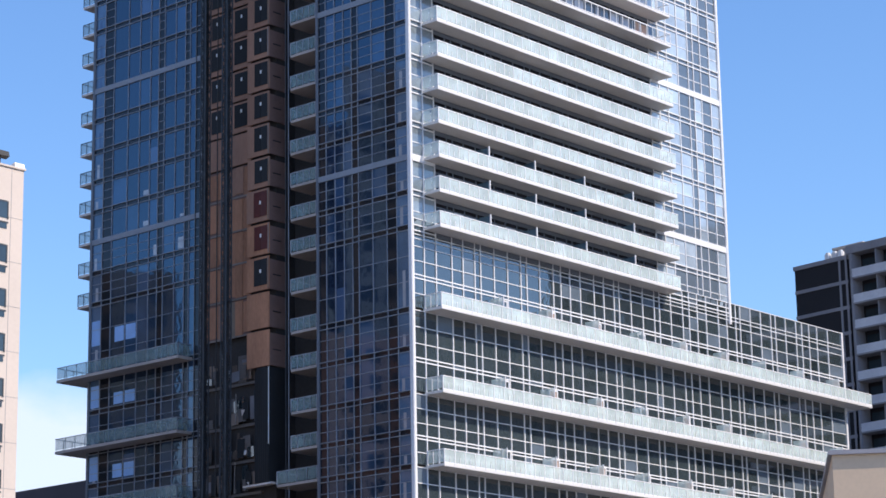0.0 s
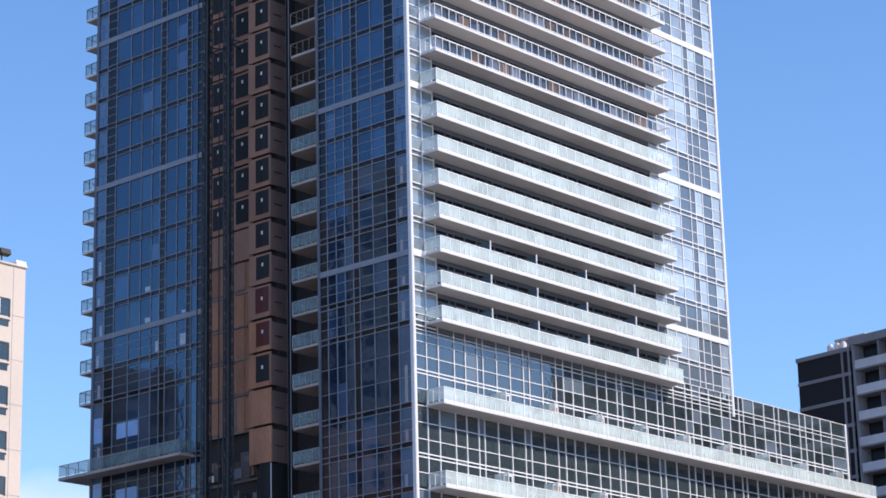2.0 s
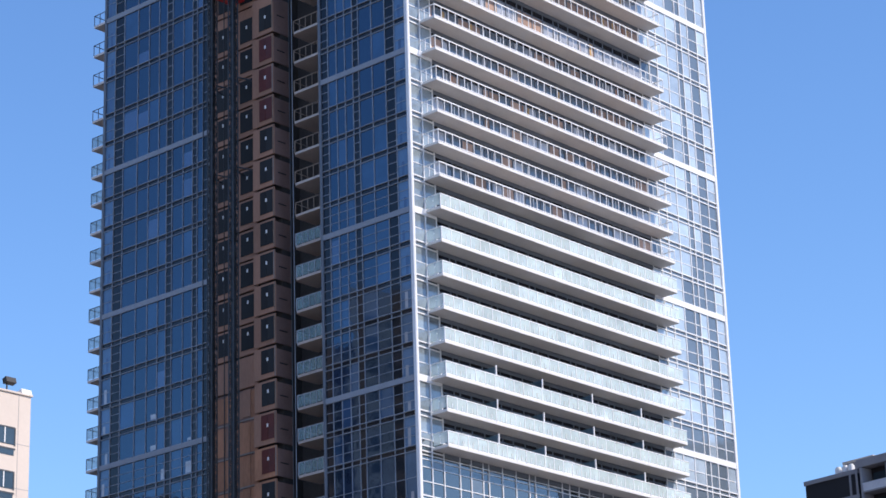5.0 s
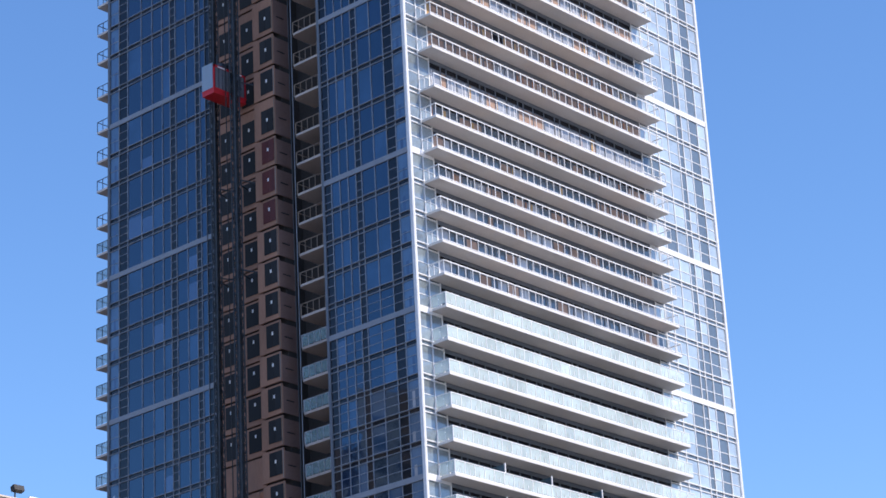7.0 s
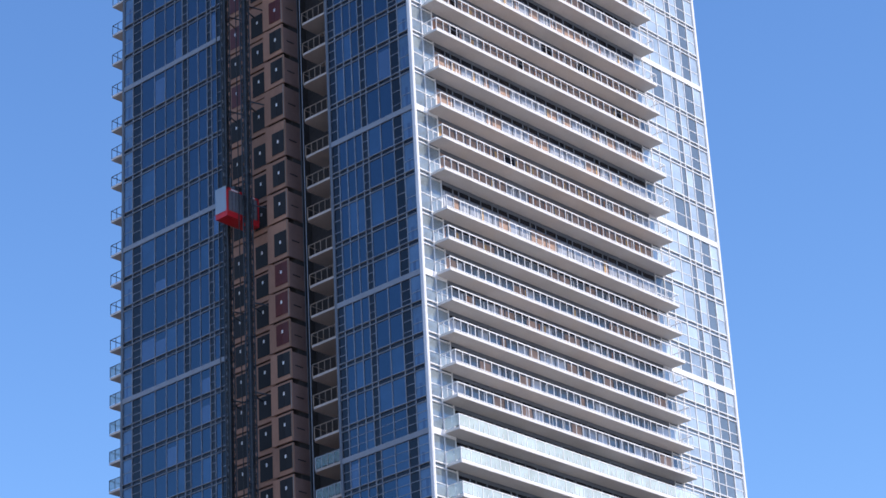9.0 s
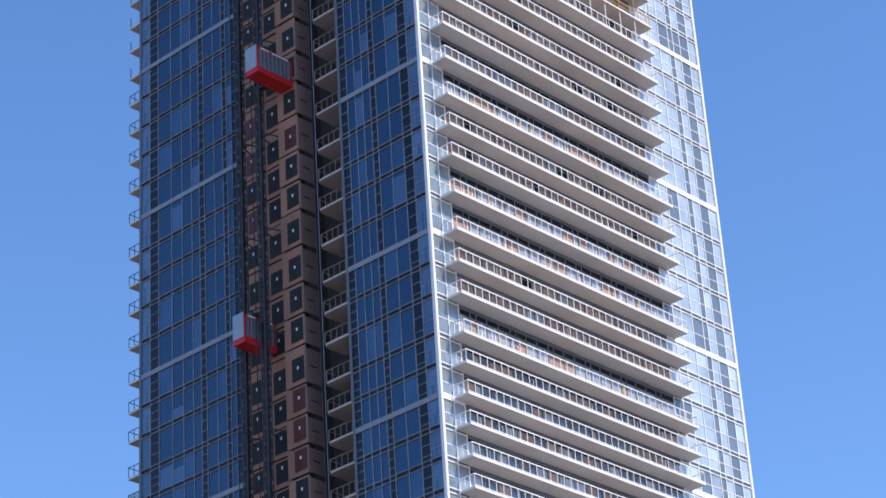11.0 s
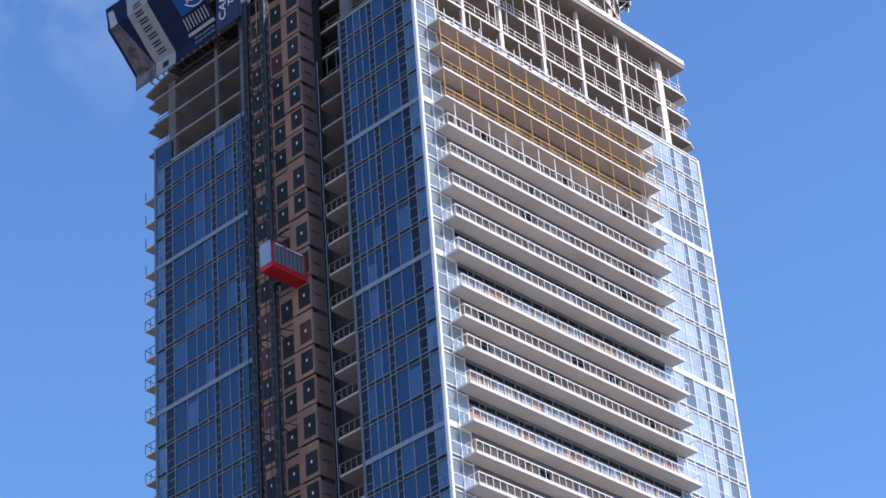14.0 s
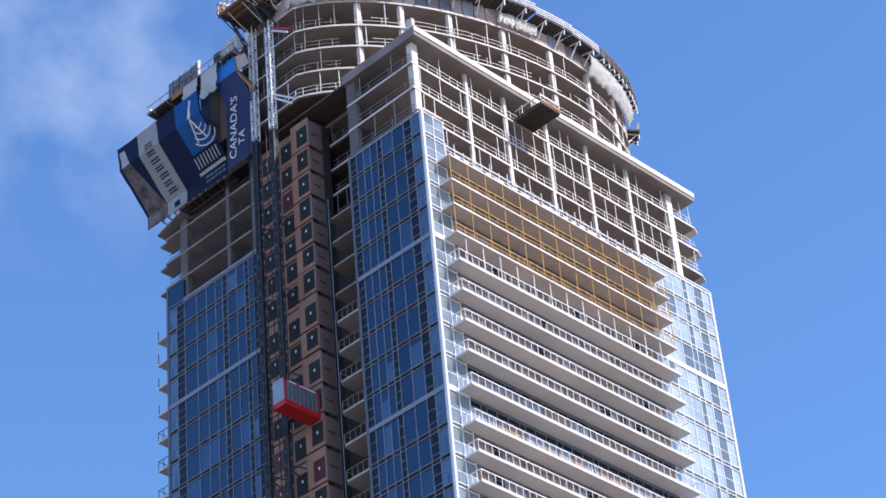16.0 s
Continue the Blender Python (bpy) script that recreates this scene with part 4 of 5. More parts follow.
for i in range(48):
    x = 2.98 + i * 0.63
    up = 144.6 + 0.25 * ((i * 7) % 4) if i % 2 == 0 else 143.9
    piece("mullion", WHITE, starter, x, x + 0.05, -0.11, -0.01, 141.72, up)
    for z0, z1 in ((141.9, 142.7), (143.1, 143.8)):
        q1 = rng.random()
        if q1 < 0.86:
            m = WHITE if q1 < 0.42 else PAPER if q1 < 0.55 else GLASS_PALE if q1 < 0.78 else GLASS_GREY
            piece("panel", m, starter, x + 0.07, x + 0.60, -0.05, -0.02, z0, z1 - rng.choice((0.0, 0.0, 0.25)), 0.4)

# ---- drum of curved floors ----
DC, DA, DB = Vector((21.8, 16.6)), 24.3, 13.24
E1, E2 = Vector((0.974, -0.225)), Vector((0.225, 0.974))


def rim(a, g):
    """A point on the curved edge, at a radians and g metres outside it; the end over the wing is cut straight."""
    p = DC + E1 * (DA + g) * math.cos(a) + E2 * (DB + g) * math.sin(a)
    return Vector((max(p.x, -0.85 - g), p.y))


def drum(grow, a0=0.0, a1=360.0, n=72):
    return [tuple(rim(radians(a0 + (a1 - a0) * i / n), grow)) for i in range(n)]


DRUM = [158.5, 161.5, 164.5, 167.4, 170.7]
for i, z in enumerate(DRUM):
    s = Mesh()
    # underside coloured for shade, edge in the lit copy
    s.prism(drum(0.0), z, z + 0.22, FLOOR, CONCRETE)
    slab = part("curved_slab", s, tower, "curved bare concrete floor slab")
    if i == 0:
        # added dark sheet for the deep shade below the lowest curve
        part("soffit_form", Mesh().prism(drum(-0.3), z - 0.06, z - 0.004, DARK_WOOD), slab, "dark sheet standing in for shade under slab")
    if 0 < i < len(DRUM) - 1:
        tall = DRUM[i + 1] - z - 0.27
        # shaded end of the drum: rails in the darkened copy
        edge_rails(slab, drum(-0.15, 165, 226, 12), z + 0.27, 1.5, tall=tall, m=RAIL_SHADE)
        edge_rails(slab, drum(-0.15, 226, 350, 24), z + 0.27, 1.5, tall=tall)
    if i == 0:
        edge_rails(slab, drum(-0.15, 195, 350, 30), z + 0.27, 1.5, tall=DRUM[1] - z - 0.27)
for deg in (227, 240, 254, 270, 286, 302, 318, 336, 352):
    p = rim(radians(deg), -0.45)
    q = Mesh()
    q.box(p.x - 0.3, p.x + 0.3, p.y - 0.22, p.y + 0.22, TOPZ1, DRUM[-1], CONCRETE)
    part("column", q, tower, "pale concrete column")
# inner walls darkened in colour for the shade between the floors
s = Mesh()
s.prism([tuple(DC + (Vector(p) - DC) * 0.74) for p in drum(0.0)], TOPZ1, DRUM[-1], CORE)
part("drum_core", s, tower, "concrete inner walls with shade in their colour")
s = Mesh()
s.prism([tuple(DC + (Vector(p) - DC) * 0.97) for p in drum(0.0)], DRUM[-1] + 0.27, DRUM[-1] + 3.2, CONCRETE)
top_wall = part("top_wall", s, tower, "new concrete top storey")
for i in range(52):
    a, b2 = radians(180 + i * 3.4), radians(180 + (i + 1) * 3.4 - 0.3)
    p, q = rim(a, -0.12), rim(b2, -0.12)
    z0 = DRUM[-1] + 0.30
    f = Mesh()
    f.quad([(p.x, p.y, z0), (q.x, q.y, z0), (q.x, q.y, z0 + rng.uniform(1.7, 2.6)), (p.x, p.y, z0 + rng.uniform(1.7, 2.6))], 0.08, rng.choice((FORM, FORM, FORM, CONC_OLD, FLOOR, MESH)))
    part("form_panel", f, top_wall)

# ---- formwork decks round the top ----


def form_deck(a0, a1, z, out, rail_mat, deck_mat, drop=2.2, nb=3):
    f = Mesh()
    n = 6
    ring = [(radians(a0 + (a1 - a0) * i / n)) for i in range(n + 1)]
    def at(a, g):
        p = rim(a, g)
        return p.x, p.y
    f.prism([at(a, -0.4) for a in ring] + [at(a, out) for a in reversed(ring)], z - 0.12, z, deck_mat)
    deck = solo("formwork_deck", f, "cantilevered timber formwork deck with slatted rail at slab edge", "scaffold", "formwork decks")
    for a, b2 in zip(ring[:-1], ring[1:]):
        for w in (0.0, 0.5):
            c = a + (b2 - a) * w
            part("joist", Mesh().bar((*at(c, -0.1), z - 0.2), (*at(c, out), z - 0.2), 0.13, DARK_WOOD), deck)
        for h in (0.25, 0.6, 0.95):
            part("rail", Mesh().bar((*at(a, out), z + h), (*at(b2, out), z + h), 0.12, rail_mat), deck)
    for i in range(nb):
        a = radians(a0 + (a1 - a0) * (i + 0.5) / nb)
        r = Mesh()
        r.bar((*at(a, 0.05), z - drop), (*at(a, out - 0.3), z - 0.25), 0.11, STEEL)
        r.bar((*at(a, out - 0.1), z - 0.9), (*at(a, out - 0.1), z + 1.1), 0.13, STEEL)
        r.bar((*at(a, 0.05), z - 0.3), (*at(a, out), z - 0.3), 0.12, STEEL)
        part("bracket", r, deck, "pale steel bracket")
    return deck


ZT = DRUM[-1] + 2.4
for a0, a1, dz, out, drop, nb in ((192, 212, 0.5, 1.6, 1.5, 3), (217, 238, 0.3, 1.5, 1.6, 3), (238.3, 258.5, 0.2, 1.6, 1.8, 3), (258.8, 277.6, 0.3, 1.8, 2.0, 3), (277.9, 290.4, 0.1, 1.6, 2.0, 2), (290.6, 302, 0.0, 1.5, 2.0, 2),
                                  (302.3, 319.8, -0.1, 1.6, 0.9, 6), (320, 334, -0.3, 1.6, 0.9, 5), (339, 348, -2.0, 1.6, 1.6, 2)):
    form_deck(a0, a1, ZT + dz, out, TAN_RAIL if 300 < a0 < 330 else RAIL, DARK_WOOD, drop, nb)
# tarpaulin hanging on the curve
for a0, a1, ztop, zbot in ((299, 332, DRUM[-1] + 2.1, DRUM[-1] - 0.9), (202, 236, DRUM[-1] + 1.3, DRUM[-1] + 0.2), (268, 280, DRUM[-1] + 1.9, DRUM[-1] + 0.4)):
    me = bmesh.new()
    n, m = 40, 8
    grid = []
    for i in range(n + 1):
        a = radians(a0 + (a1 - a0) * i / n)
        rowv = []
        for j in range(m + 1):
            t = j / m
            g = 0.35 + 0.22 * noise.noise(Vector((i * 0.55, j * 0.8, a0))) + (0.7 if a0 == 299 else 0.25) * math.sin(t * 2.4)
            p = rim(a, g)
            rowv.append(me.verts.new((p.x, p.y, zbot + (ztop - zbot) * t + (0.5 - 0.3 * t) * noise.noise(Vector((i * 0.4, t, 4.0))))))
        grid.append(rowv)
    for i in range(n):
        for j in range(m):
            me.faces.new((grid[i][j], grid[i + 1][j], grid[i + 1][j + 1], grid[i][j + 1]))
    bmesh.ops.solidify(me, geom=me.faces[:], thickness=0.03)
    d = bpy.data.meshes.new("tarpaulin")
    for fc in me.faces:
        fc.smooth = True
    me.to_mesh(d)
    me.free()
    d.materials.append(TARP)
    tagged(new("tarpaulin", d), "crumpled white tarpaulin sheet hanging on slab edge", "tarpaulin", "tarpaulins")

# ---- banner screen on the far wing ----
B0, B1 = 27.6, 40.7          # along the face
ZF, ZB0, ZB1, ZB2 = 155.65, 157.35, 161.9, 164.6
XB0, XB1, XB2 = -0.5, -4.4, -4.7
screen = thing("banner_screen", "blue and grey printed banner on flared protection screen", "banner", at=(0.6, 32, 155.6))


def on_screen(s, t, lift=0.0):
    """s along the face in metres; t -1..0 up the hanging flap, 0..1 up the flared part, 1..2 up the upright part."""
    if t < 0:
        p, nrm = Vector((XB0 - 0.05 * t, s, ZB0 + (ZB0 - ZF) * t)), Vector((-1, 0, 0))
    elif t <= 1:
        p = Vector((XB0 + (XB1 - XB0) * t, s, ZB0 + (ZB1 - ZB0) * t))
        nrm = Vector((-(ZB1 - ZB0), 0, XB1 - XB0)).normalized()
    else:
        p = Vector((XB1 + (XB2 - XB1) * (t - 1), s, ZB1 + (ZB2 - ZB1) * (t - 1)))
        nrm = Vector((-1, 0, -0.05))
    sag = 0.10 * noise.noise(Vector((s * 0.45, t * 1.7, 2.0))) + 0.04 * noise.noise(Vector((s * 1.6, t * 4.0, 7.0)))
    return p + nrm * (lift + sag)


def cloth(name, s0, s1, t0, t1, m, lift, label="", top0=None, top1=None, parent=None):
    """A sheet of cloth on the screen from t0 to t1, sagging between its ties; the top edge may be shifted along the face."""
    top0, top1 = s0 if top0 is None else top0, s1 if top1 is None else top1
    me = bmesh.new()
    cuts = sorted({t0, t1} | {c for c in (0.0, 1.0) if t0 < c < t1})
    rows = []
    for a, b2 in zip(cuts[:-1], cuts[1:]):
        n = max(1, round((b2 - a) * 8))
        rows += [a + (b2 - a) * q / n for q in range(n)]
    rows.append(t1)
    cols = max(2, round(abs(s1 - s0) * 1.6))
    grid = []
    for t in rows:
        u = (t - t0) / (t1 - t0)
        a, b2 = s0 + (top0 - s0) * u, s1 + (top1 - s1) * u
        grid.append([me.verts.new(on_screen(a + (b2 - a) * q / cols, t, lift)) for q in range(cols + 1)])
    for r0, r1 in zip(grid[:-1], grid[1:]):
        for q in range(cols):
            me.faces.new((r0[q], r0[q + 1], r1[q + 1], r1[q]))
    bmesh.ops.solidify(me, geom=me.faces[:], thickness=0.02)
    d = bpy.data.meshes.new(name)
    me.to_mesh(d)
    me.free()
    d.materials.append(m)
    return part(name, d, parent or screen, label)


cloth("cloth", B0, B1, -1.0, 1.0, NAVY, 0.0, "navy printed cloth", B0 - 0.4, B1)
cloth("cloth", B0 - 0.4, B1, 1.0, 2.0, NAVY, 0.0, "navy printed cloth", B0 - 0.5, B1)
cloth("picture_stripe", 37.35, 40.65, -1.0, 0.0, CLOTH_PHOTO, 0.05, "dusky picture stripe", 37.4, 40.5)
cloth("picture_stripe", 37.4, 40.3, 0.0, 1.0, CLOTH_PHOTO, 0.05, "dusky picture stripe", 38.9, 40.2)
cloth("picture_stripe", 38.9, 40.2, 1.0, 1.75, PARAPET, 0.05, "pale end of picture stripe", 39.6, 40.4)
cloth("grey_stripe", 34.1, 37.3, -1.0, 2.0, CLOTH_GREY, 0.06, "pale grey stripe")
cloth("blue_square", 27.35, 31.1, 0.42, 2.0, BLUE, 0.06, "bright blue square with white arcs")
# plain shapes for the marks
for i in range(8):
    t = 0.10 + i * 0.155
    for dt in (0.0, 0.055):
        cloth("dark_mark", 35.0 + 0.12 * (i % 2), 36.3, t + dt, t + dt + 0.028, NAVY, 0.10, "plain dark bar")
cloth("dark_mark", 35.2, 36.1, -0.75, -0.35, NAVY, 0.10, "plain dark shape")
for i in range(8):
    s = 27.85 + i * 0.47
    cloth("white_mark", s, s + 0.16, 0.15, 0.37, PAPER, 0.10, "plain white bar", s - 0.1, s + 0.06)
cloth("white_rule", 27.5, 31.6, 0.035, 0.095, PAPER, 0.10, "white rule")
for t, e0 in ((-0.28, 30.9), (-0.62, 31.1)):
    for i in range(5):
        cloth("blue_mark", 27.8 + i * 0.64, min(28.3 + i * 0.64, e0), t, t + 0.16, CAR_PANEL, 0.10, "plain pale blue bar")
mk = Mesh()
for i in range(4):
    r = 0.55 + 0.42 * i
    pts = [on_screen(28.35 + r * math.cos(q), 0.86 - 0.05 * i + r * 0.15 * math.sin(q), 0.12) for q in [3.5 + 0.28 * j for j in range(9)]]
    for a, b2 in zip(pts[:-1], pts[1:]):
        mk.bar(a, b2, 0.11, PAPER)
for s in (28.1, 29.5):
    mk.bar(on_screen(s, 0.55, 0.12), on_screen(29.0, 0.999, 0.12), 0.12, PAPER)
mk.bar(on_screen(28.9, 1.01, 0.12), on_screen(28.55, 1.75, 0.12), 0.14, PAPER)
mk.bar(on_screen(29.15, 1.01, 0.12), on_screen(28.55, 1.75, 0.12), 0.14, PAPER)
part("arc_mark", mk, screen, "white arcs")
fr = Mesh()
for i in range(12):
    s = B0 + i * (38.4 - B0) / 11
    fr.bar((0.9, s, ZF - 0.15), (XB0 + 0.15, s, ZF - 0.05), 0.10, DARK_WOOD)
    fr.bar((XB0 + 0.12, s, ZF), on_screen(s, 0.0, -0.25), 0.10, DARK_STEEL)
    fr.bar(on_screen(s, 0.0, -0.25), on_screen(s, 1.0, -0.25), 0.12, DARK_STEEL)
    fr.bar((1.0, s, ZB1 - 1.0), on_screen(s, 1.0, -0.25), 0.12, DARK_STEEL)
    fr.bar((XB0 + 0.05, s - 0.4, ZF - 0.22), (XB0 + 0.05, s - 0.4, ZF + 0.05), 0.14, TIMBER)
fr.bar((0.9, B0, ZF - 0.1), (0.9, 38.6, ZF - 0.1), 0.2, DARK_WOOD)
part("support_frame", fr, screen, "steel and timber support frame")
part("wing_slab", Mesh().prism([(-0.3, 35.5), (3.0, 35.5), (3.0, 40.4), (0.6, 40.4)], 155.2, 155.42, FLOOR), tower, "bare concrete slab end under banner")
# second sheet beside the hoist
sh = thing("banner_sheet", "navy banner sheet with white lettering beside hoist mast", "banner", at=(0.5, 25.5, 155.8))
SH = [Vector((-0.6, 23.4, 155.85)), Vector((-0.6, 27.4, 155.8)), Vector((-2.2, 25.55, 162.5)), Vector((-2.95, 26.15, 165.6)), Vector((-2.95, 23.1, 165.6)), Vector((-2.1, 21.75, 162.1))]
f = Mesh()
f.quad([SH[0], SH[1], SH[2], SH[5]], 0.04, NAVY)
f.quad([SH[5], SH[2], SH[3], SH[4]], 0.04, NAVY)
part("cloth", f, sh)
f = Mesh()
f.quad([SH[4] + Vector((0.02, 0.0, 0.01)), SH[3] + Vector((0.02, 0.0, 0.01)), Vector((-2.7, 26.3, 168.3)), Vector((-2.7, 23.5, 168.0))], 0.04, BLUE)
part("top_flap", f, sh, "faded blue cloth")
f = Mesh()
f.quad([Vector((-2.6, 21.3, 165.6)), Vector((-2.6, 23.6, 165.9)), Vector((-2.6, 23.6, 168.0)), Vector((-2.6, 21.9, 167.4))], 0.06, FORM)
part("side_board", f, sh, "pinkish plywood board")
f = Mesh()
f.bar(Vector((-2.75, 23.3, 165.8)), Vector((-2.0, 21.3, 162.3)), 0.28, TIMBER)
f.bar(Vector((-2.5, 23.4, 166.1)), Vector((-1.7, 21.2, 162.6)), 0.25, DARK_WOOD)
part("edge_timber", f, sh, "brown timber along torn edge")


def lettering(text, origin, along, up, size, m, parent):
    cu = bpy.data.curves.new("lettering", "FONT")
    cu.body, cu.size, cu.extrude = text, size, 0.01
    cu.materials.append(m)
    ob = new("lettering", cu)
    ob.parent = parent
    ob.matrix_parent_inverse = Matrix.Translation(-parent.matrix_basis.translation)
    a, u = along.normalized(), up.normalized()
    n = a.cross(u).normalized()
    u = n.cross(a)
    ob.matrix_basis = Matrix(((a.x, u.x, n.x, origin.x), (a.y, u.y, n.y, origin.y), (a.z, u.z, n.z, origin.z), (0, 0, 0, 1)))
    return ob


text_dir = Vector((-1.27, -1.76, 5.35))
side = Vector((0, 1, 0.0))
n_out = Vector((-0.12, 0, -0.03))
lettering("CANADA'S", Vector((-0.74, 25.75, 156.45)) + n_out, text_dir, side, 1.42, PAPER, sh)
lettering("TA", Vector((-0.95, 24.2, 157.4)) + n_out, text_dir, side, 1.25, PAPER, sh)

for i in range(6):
    y = 23.6 + i * 1.0
    piece("back_board", (DARK_WOOD, PLY_SIDE, NAVY, DARK_WOOD, BUCK, PLY_SIDE)[i], sh, 0.2 - 0.08 * (i % 2), 0.3, y, y + 0.98, 157.2 + 0.3 * (i % 3), 168.0 - 0.3 * (i % 2), 0.6)
for i in range(4):
    piece("back_board", (DARK_WOOD, PLY_SIDE, DARK_WOOD, NAVY)[i], sh, -1.3 - 0.05 * i, -1.24, 24.6 + 1.5 * i, 26.08 + 1.5 * i, 159.5, 168.0 - 0.1 * i, 0.6)
for z in (159.8, 162.4, 165.0):
    piece("walkway", DARK_WOOD, sh, -1.2, 0.2, 24.2, 29.4, z, z + 0.16, 0.5)
    piece("walkway_rail", TAN_RAIL, sh, -1.2, -1.12, 24.2, 29.4, z + 0.95, z + 1.05, 0.5)

# unfinished floors behind the banner, and the deck, hoarding and sheets above it
f = Mesh()
# near-black box, painted for the unlit depth behind these floors
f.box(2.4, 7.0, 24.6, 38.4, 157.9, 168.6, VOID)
for z in (158.6, 162.0, 165.3):
    f.box(0.9, 7.0, 24.6, 38.9, z, z + 0.26, CONCRETE)
part("upper_wing", f, tower, "unfinished concrete floors")
DKZ, DKY0, DKY1 = 168.35, 22.9, 37.4
f = Mesh()
f.quad([(-3.2, DKY0, DKZ), (-1.3, DKY0, DKZ), (-1.3, DKY1, DKZ), (-3.2, DKY1, DKZ)], 0.1, DARK_WOOD)
deck = solo("work_deck", f, "dark timber work deck with pale rail over wing", "scaffold")
for i in range(26):
    y = DKY0 + 0.1 + i * 0.55
    piece("joist", DARK_WOOD if i % 4 else RAIL_SHADE, deck, -3.25, -1.3, y, y + 0.12, DKZ - 0.4, DKZ - 0.12)
for i in range(8):
    y = DKY0 + 0.2 + i * 2.0
    piece("post", RAIL_SHADE, deck, -3.2, -3.14, y, y + 0.06, DKZ, DKZ + 1.05)
piece("rail", RAIL_SHADE, deck, -3.2, -3.14, DKY0, DKY1, DKZ + 0.95, DKZ + 1.03)
piece("fascia", TAN_RAIL, deck, -3.24, -3.2, DKY0, DKY1, DKZ - 0.1, DKZ + 0.06)
piece("fascia_board", TIMBER, deck, -3.3, -3.24, 31.3, 33.2, DKZ - 0.75, DKZ - 0.05, 2.0)
for y in (25.0, 30.5, 36.0):
    f = Mesh()
    f.bar((1.6, y, DKZ - 2.6), (-2.9, y, DKZ - 0.45), 0.16, DARK_STEEL)
    f.bar((-3.1, y, DKZ - 0.5), (1.8, y, DKZ - 0.5), 0.18, DARK_STEEL)
    part("bracket", f, deck, "steel bracket")
hd = thing("hoarding", "grey mesh hoarding panels standing on work deck", "hoarding", at=(-2.9, 31.5, DKZ))
for i in range(5):
    y = 29.2 + i * 0.98
    piece("panel", MESH, hd, -2.95, -2.9, y, y + 0.92, DKZ + 0.06, DKZ + 2.25 - 0.06 * (i % 2), 1.0)
    piece("post", BLACK, hd, -3.05, -2.96, y - 0.05, y + 0.03, DKZ, DKZ + 2.4)
    piece("crossbar", DARK_STEEL, hd, -3.0, -2.95, y, y + 0.92, DKZ + 1.15, DKZ + 1.22, 1.0)
rack = thing("tube_rack", "upright bundle of pale scaffold tubes beside hoarding", "scaffold", at=(-2.9, 28.9, DKZ))
for i in range(6):
    piece("tube", STEEL if i % 2 else RAIL, rack, -3.1 + 0.1 * (i % 3), -3.03 + 0.1 * (i % 3), 28.75 + 0.07 * i, 28.82 + 0.07 * i, DKZ, DKZ + 2.3 + 0.1 * (i % 3), 1.5)
for n, (y0, zb, m) in enumerate(((25.2, DKZ, DARK_STEEL), (24.1, DKZ + 0.35, STEEL), (22.9, DKZ + 0.5, STEEL))):
    pile = thing("scaffold_frame", "stack of pale scaffold frames on work deck" if n else "dark scaffold frames on work deck", "scaffold", "scaffold frames", at=(-2.7, y0, DKZ))
    for i in range(4):
        x = -3.1 + 0.3 * i
        for b in range(3):
            piece("leg", m, pile, x, x + 0.09, y0 + 0.5 * b, y0 + 0.5 * b + 0.09, DKZ if b % 2 else zb - 0.1, zb + 1.5 + 0.15 * (i % 2), 2.0)
        for h in (0.3, 0.75, 1.2):
            piece("rung", RAIL if (i + b) % 3 == 0 else m, pile, x - 0.05, x + 0.12, y0 - 0.1, y0 + 1.15, zb + h, zb + h + 0.1, 3.0)
scrap = thing("scrap_heap", "small heap of pale offcuts at deck end", "scrap", at=(-2.9, 37.1, DKZ))
for i in range(8):
    y, z = 36.6 + rng.random() * 0.7, DKZ + rng.random() * 0.45
    piece("offcut", rng.choice((PAPER, STEEL, RAIL)), scrap, -3.15, -2.7, y, y + 0.3, z, z + 0.14, 25.0)
for y0, y1, z0, z1 in ((25.7, 28.3, 164.6, DKZ - 0.12), (28.9, 31.2, 165.9, DKZ - 0.12)):
    me = bmesh.new()
    n, m = 16, 12
    grid = [[me.verts.new((-3.28 - 0.15 * (1 - j / m) + (1 - j / m) * 0.35 * noise.noise(Vector((i * 0.5, j * 0.4, y0))), y0 + (y1 - y0) * i / n, z0 + (z1 - z0) * j / m + (1 - j / m) * 0.3 * noise.noise(Vector((i * 0.4, 3.0, y0))))) for j in range(m + 1)] for i in range(n + 1)]
    for i in range(n):
        for j in range(m):
            me.faces.new((grid[i][j], grid[i + 1][j], grid[i + 1][j + 1], grid[i][j + 1]))
    bmesh.ops.solidify(me, geom=me.faces[:], thickness=0.03)
    dd = bpy.data.meshes.new("tarpaulin")
    for fc in me.faces:
        fc.smooth = True
    me.to_mesh(dd)
    me.free()
    dd.materials.append(TARP)
    tagged(new("tarpaulin", dd), "crumpled grey-white tarpaulin hanging below work deck", "tarpaulin", "tarpaulins")
# big cantilevered platform beside the masts
cp = thing("cantilever_platform", "orange timber platform cantilevered at top of hoist", "scaffold", at=(-2, 20.5, 172.15))
f = Mesh()
f.box(-5.0, -3.2, 18.6, 23.4, 172.30, 172.50, TIMBER)
f.box(-3.2, 0.6, 18.6, 23.4, 172.30, 172.50, DARK_WOOD)
part("deck", f, cp, "orange plywood deck")
for i in range(7):
    x = -4.9 + i * 0.88
    piece("joist", DARK_WOOD, cp, x, x + 0.16, 18.6, 23.4, 172.05, 172.30)
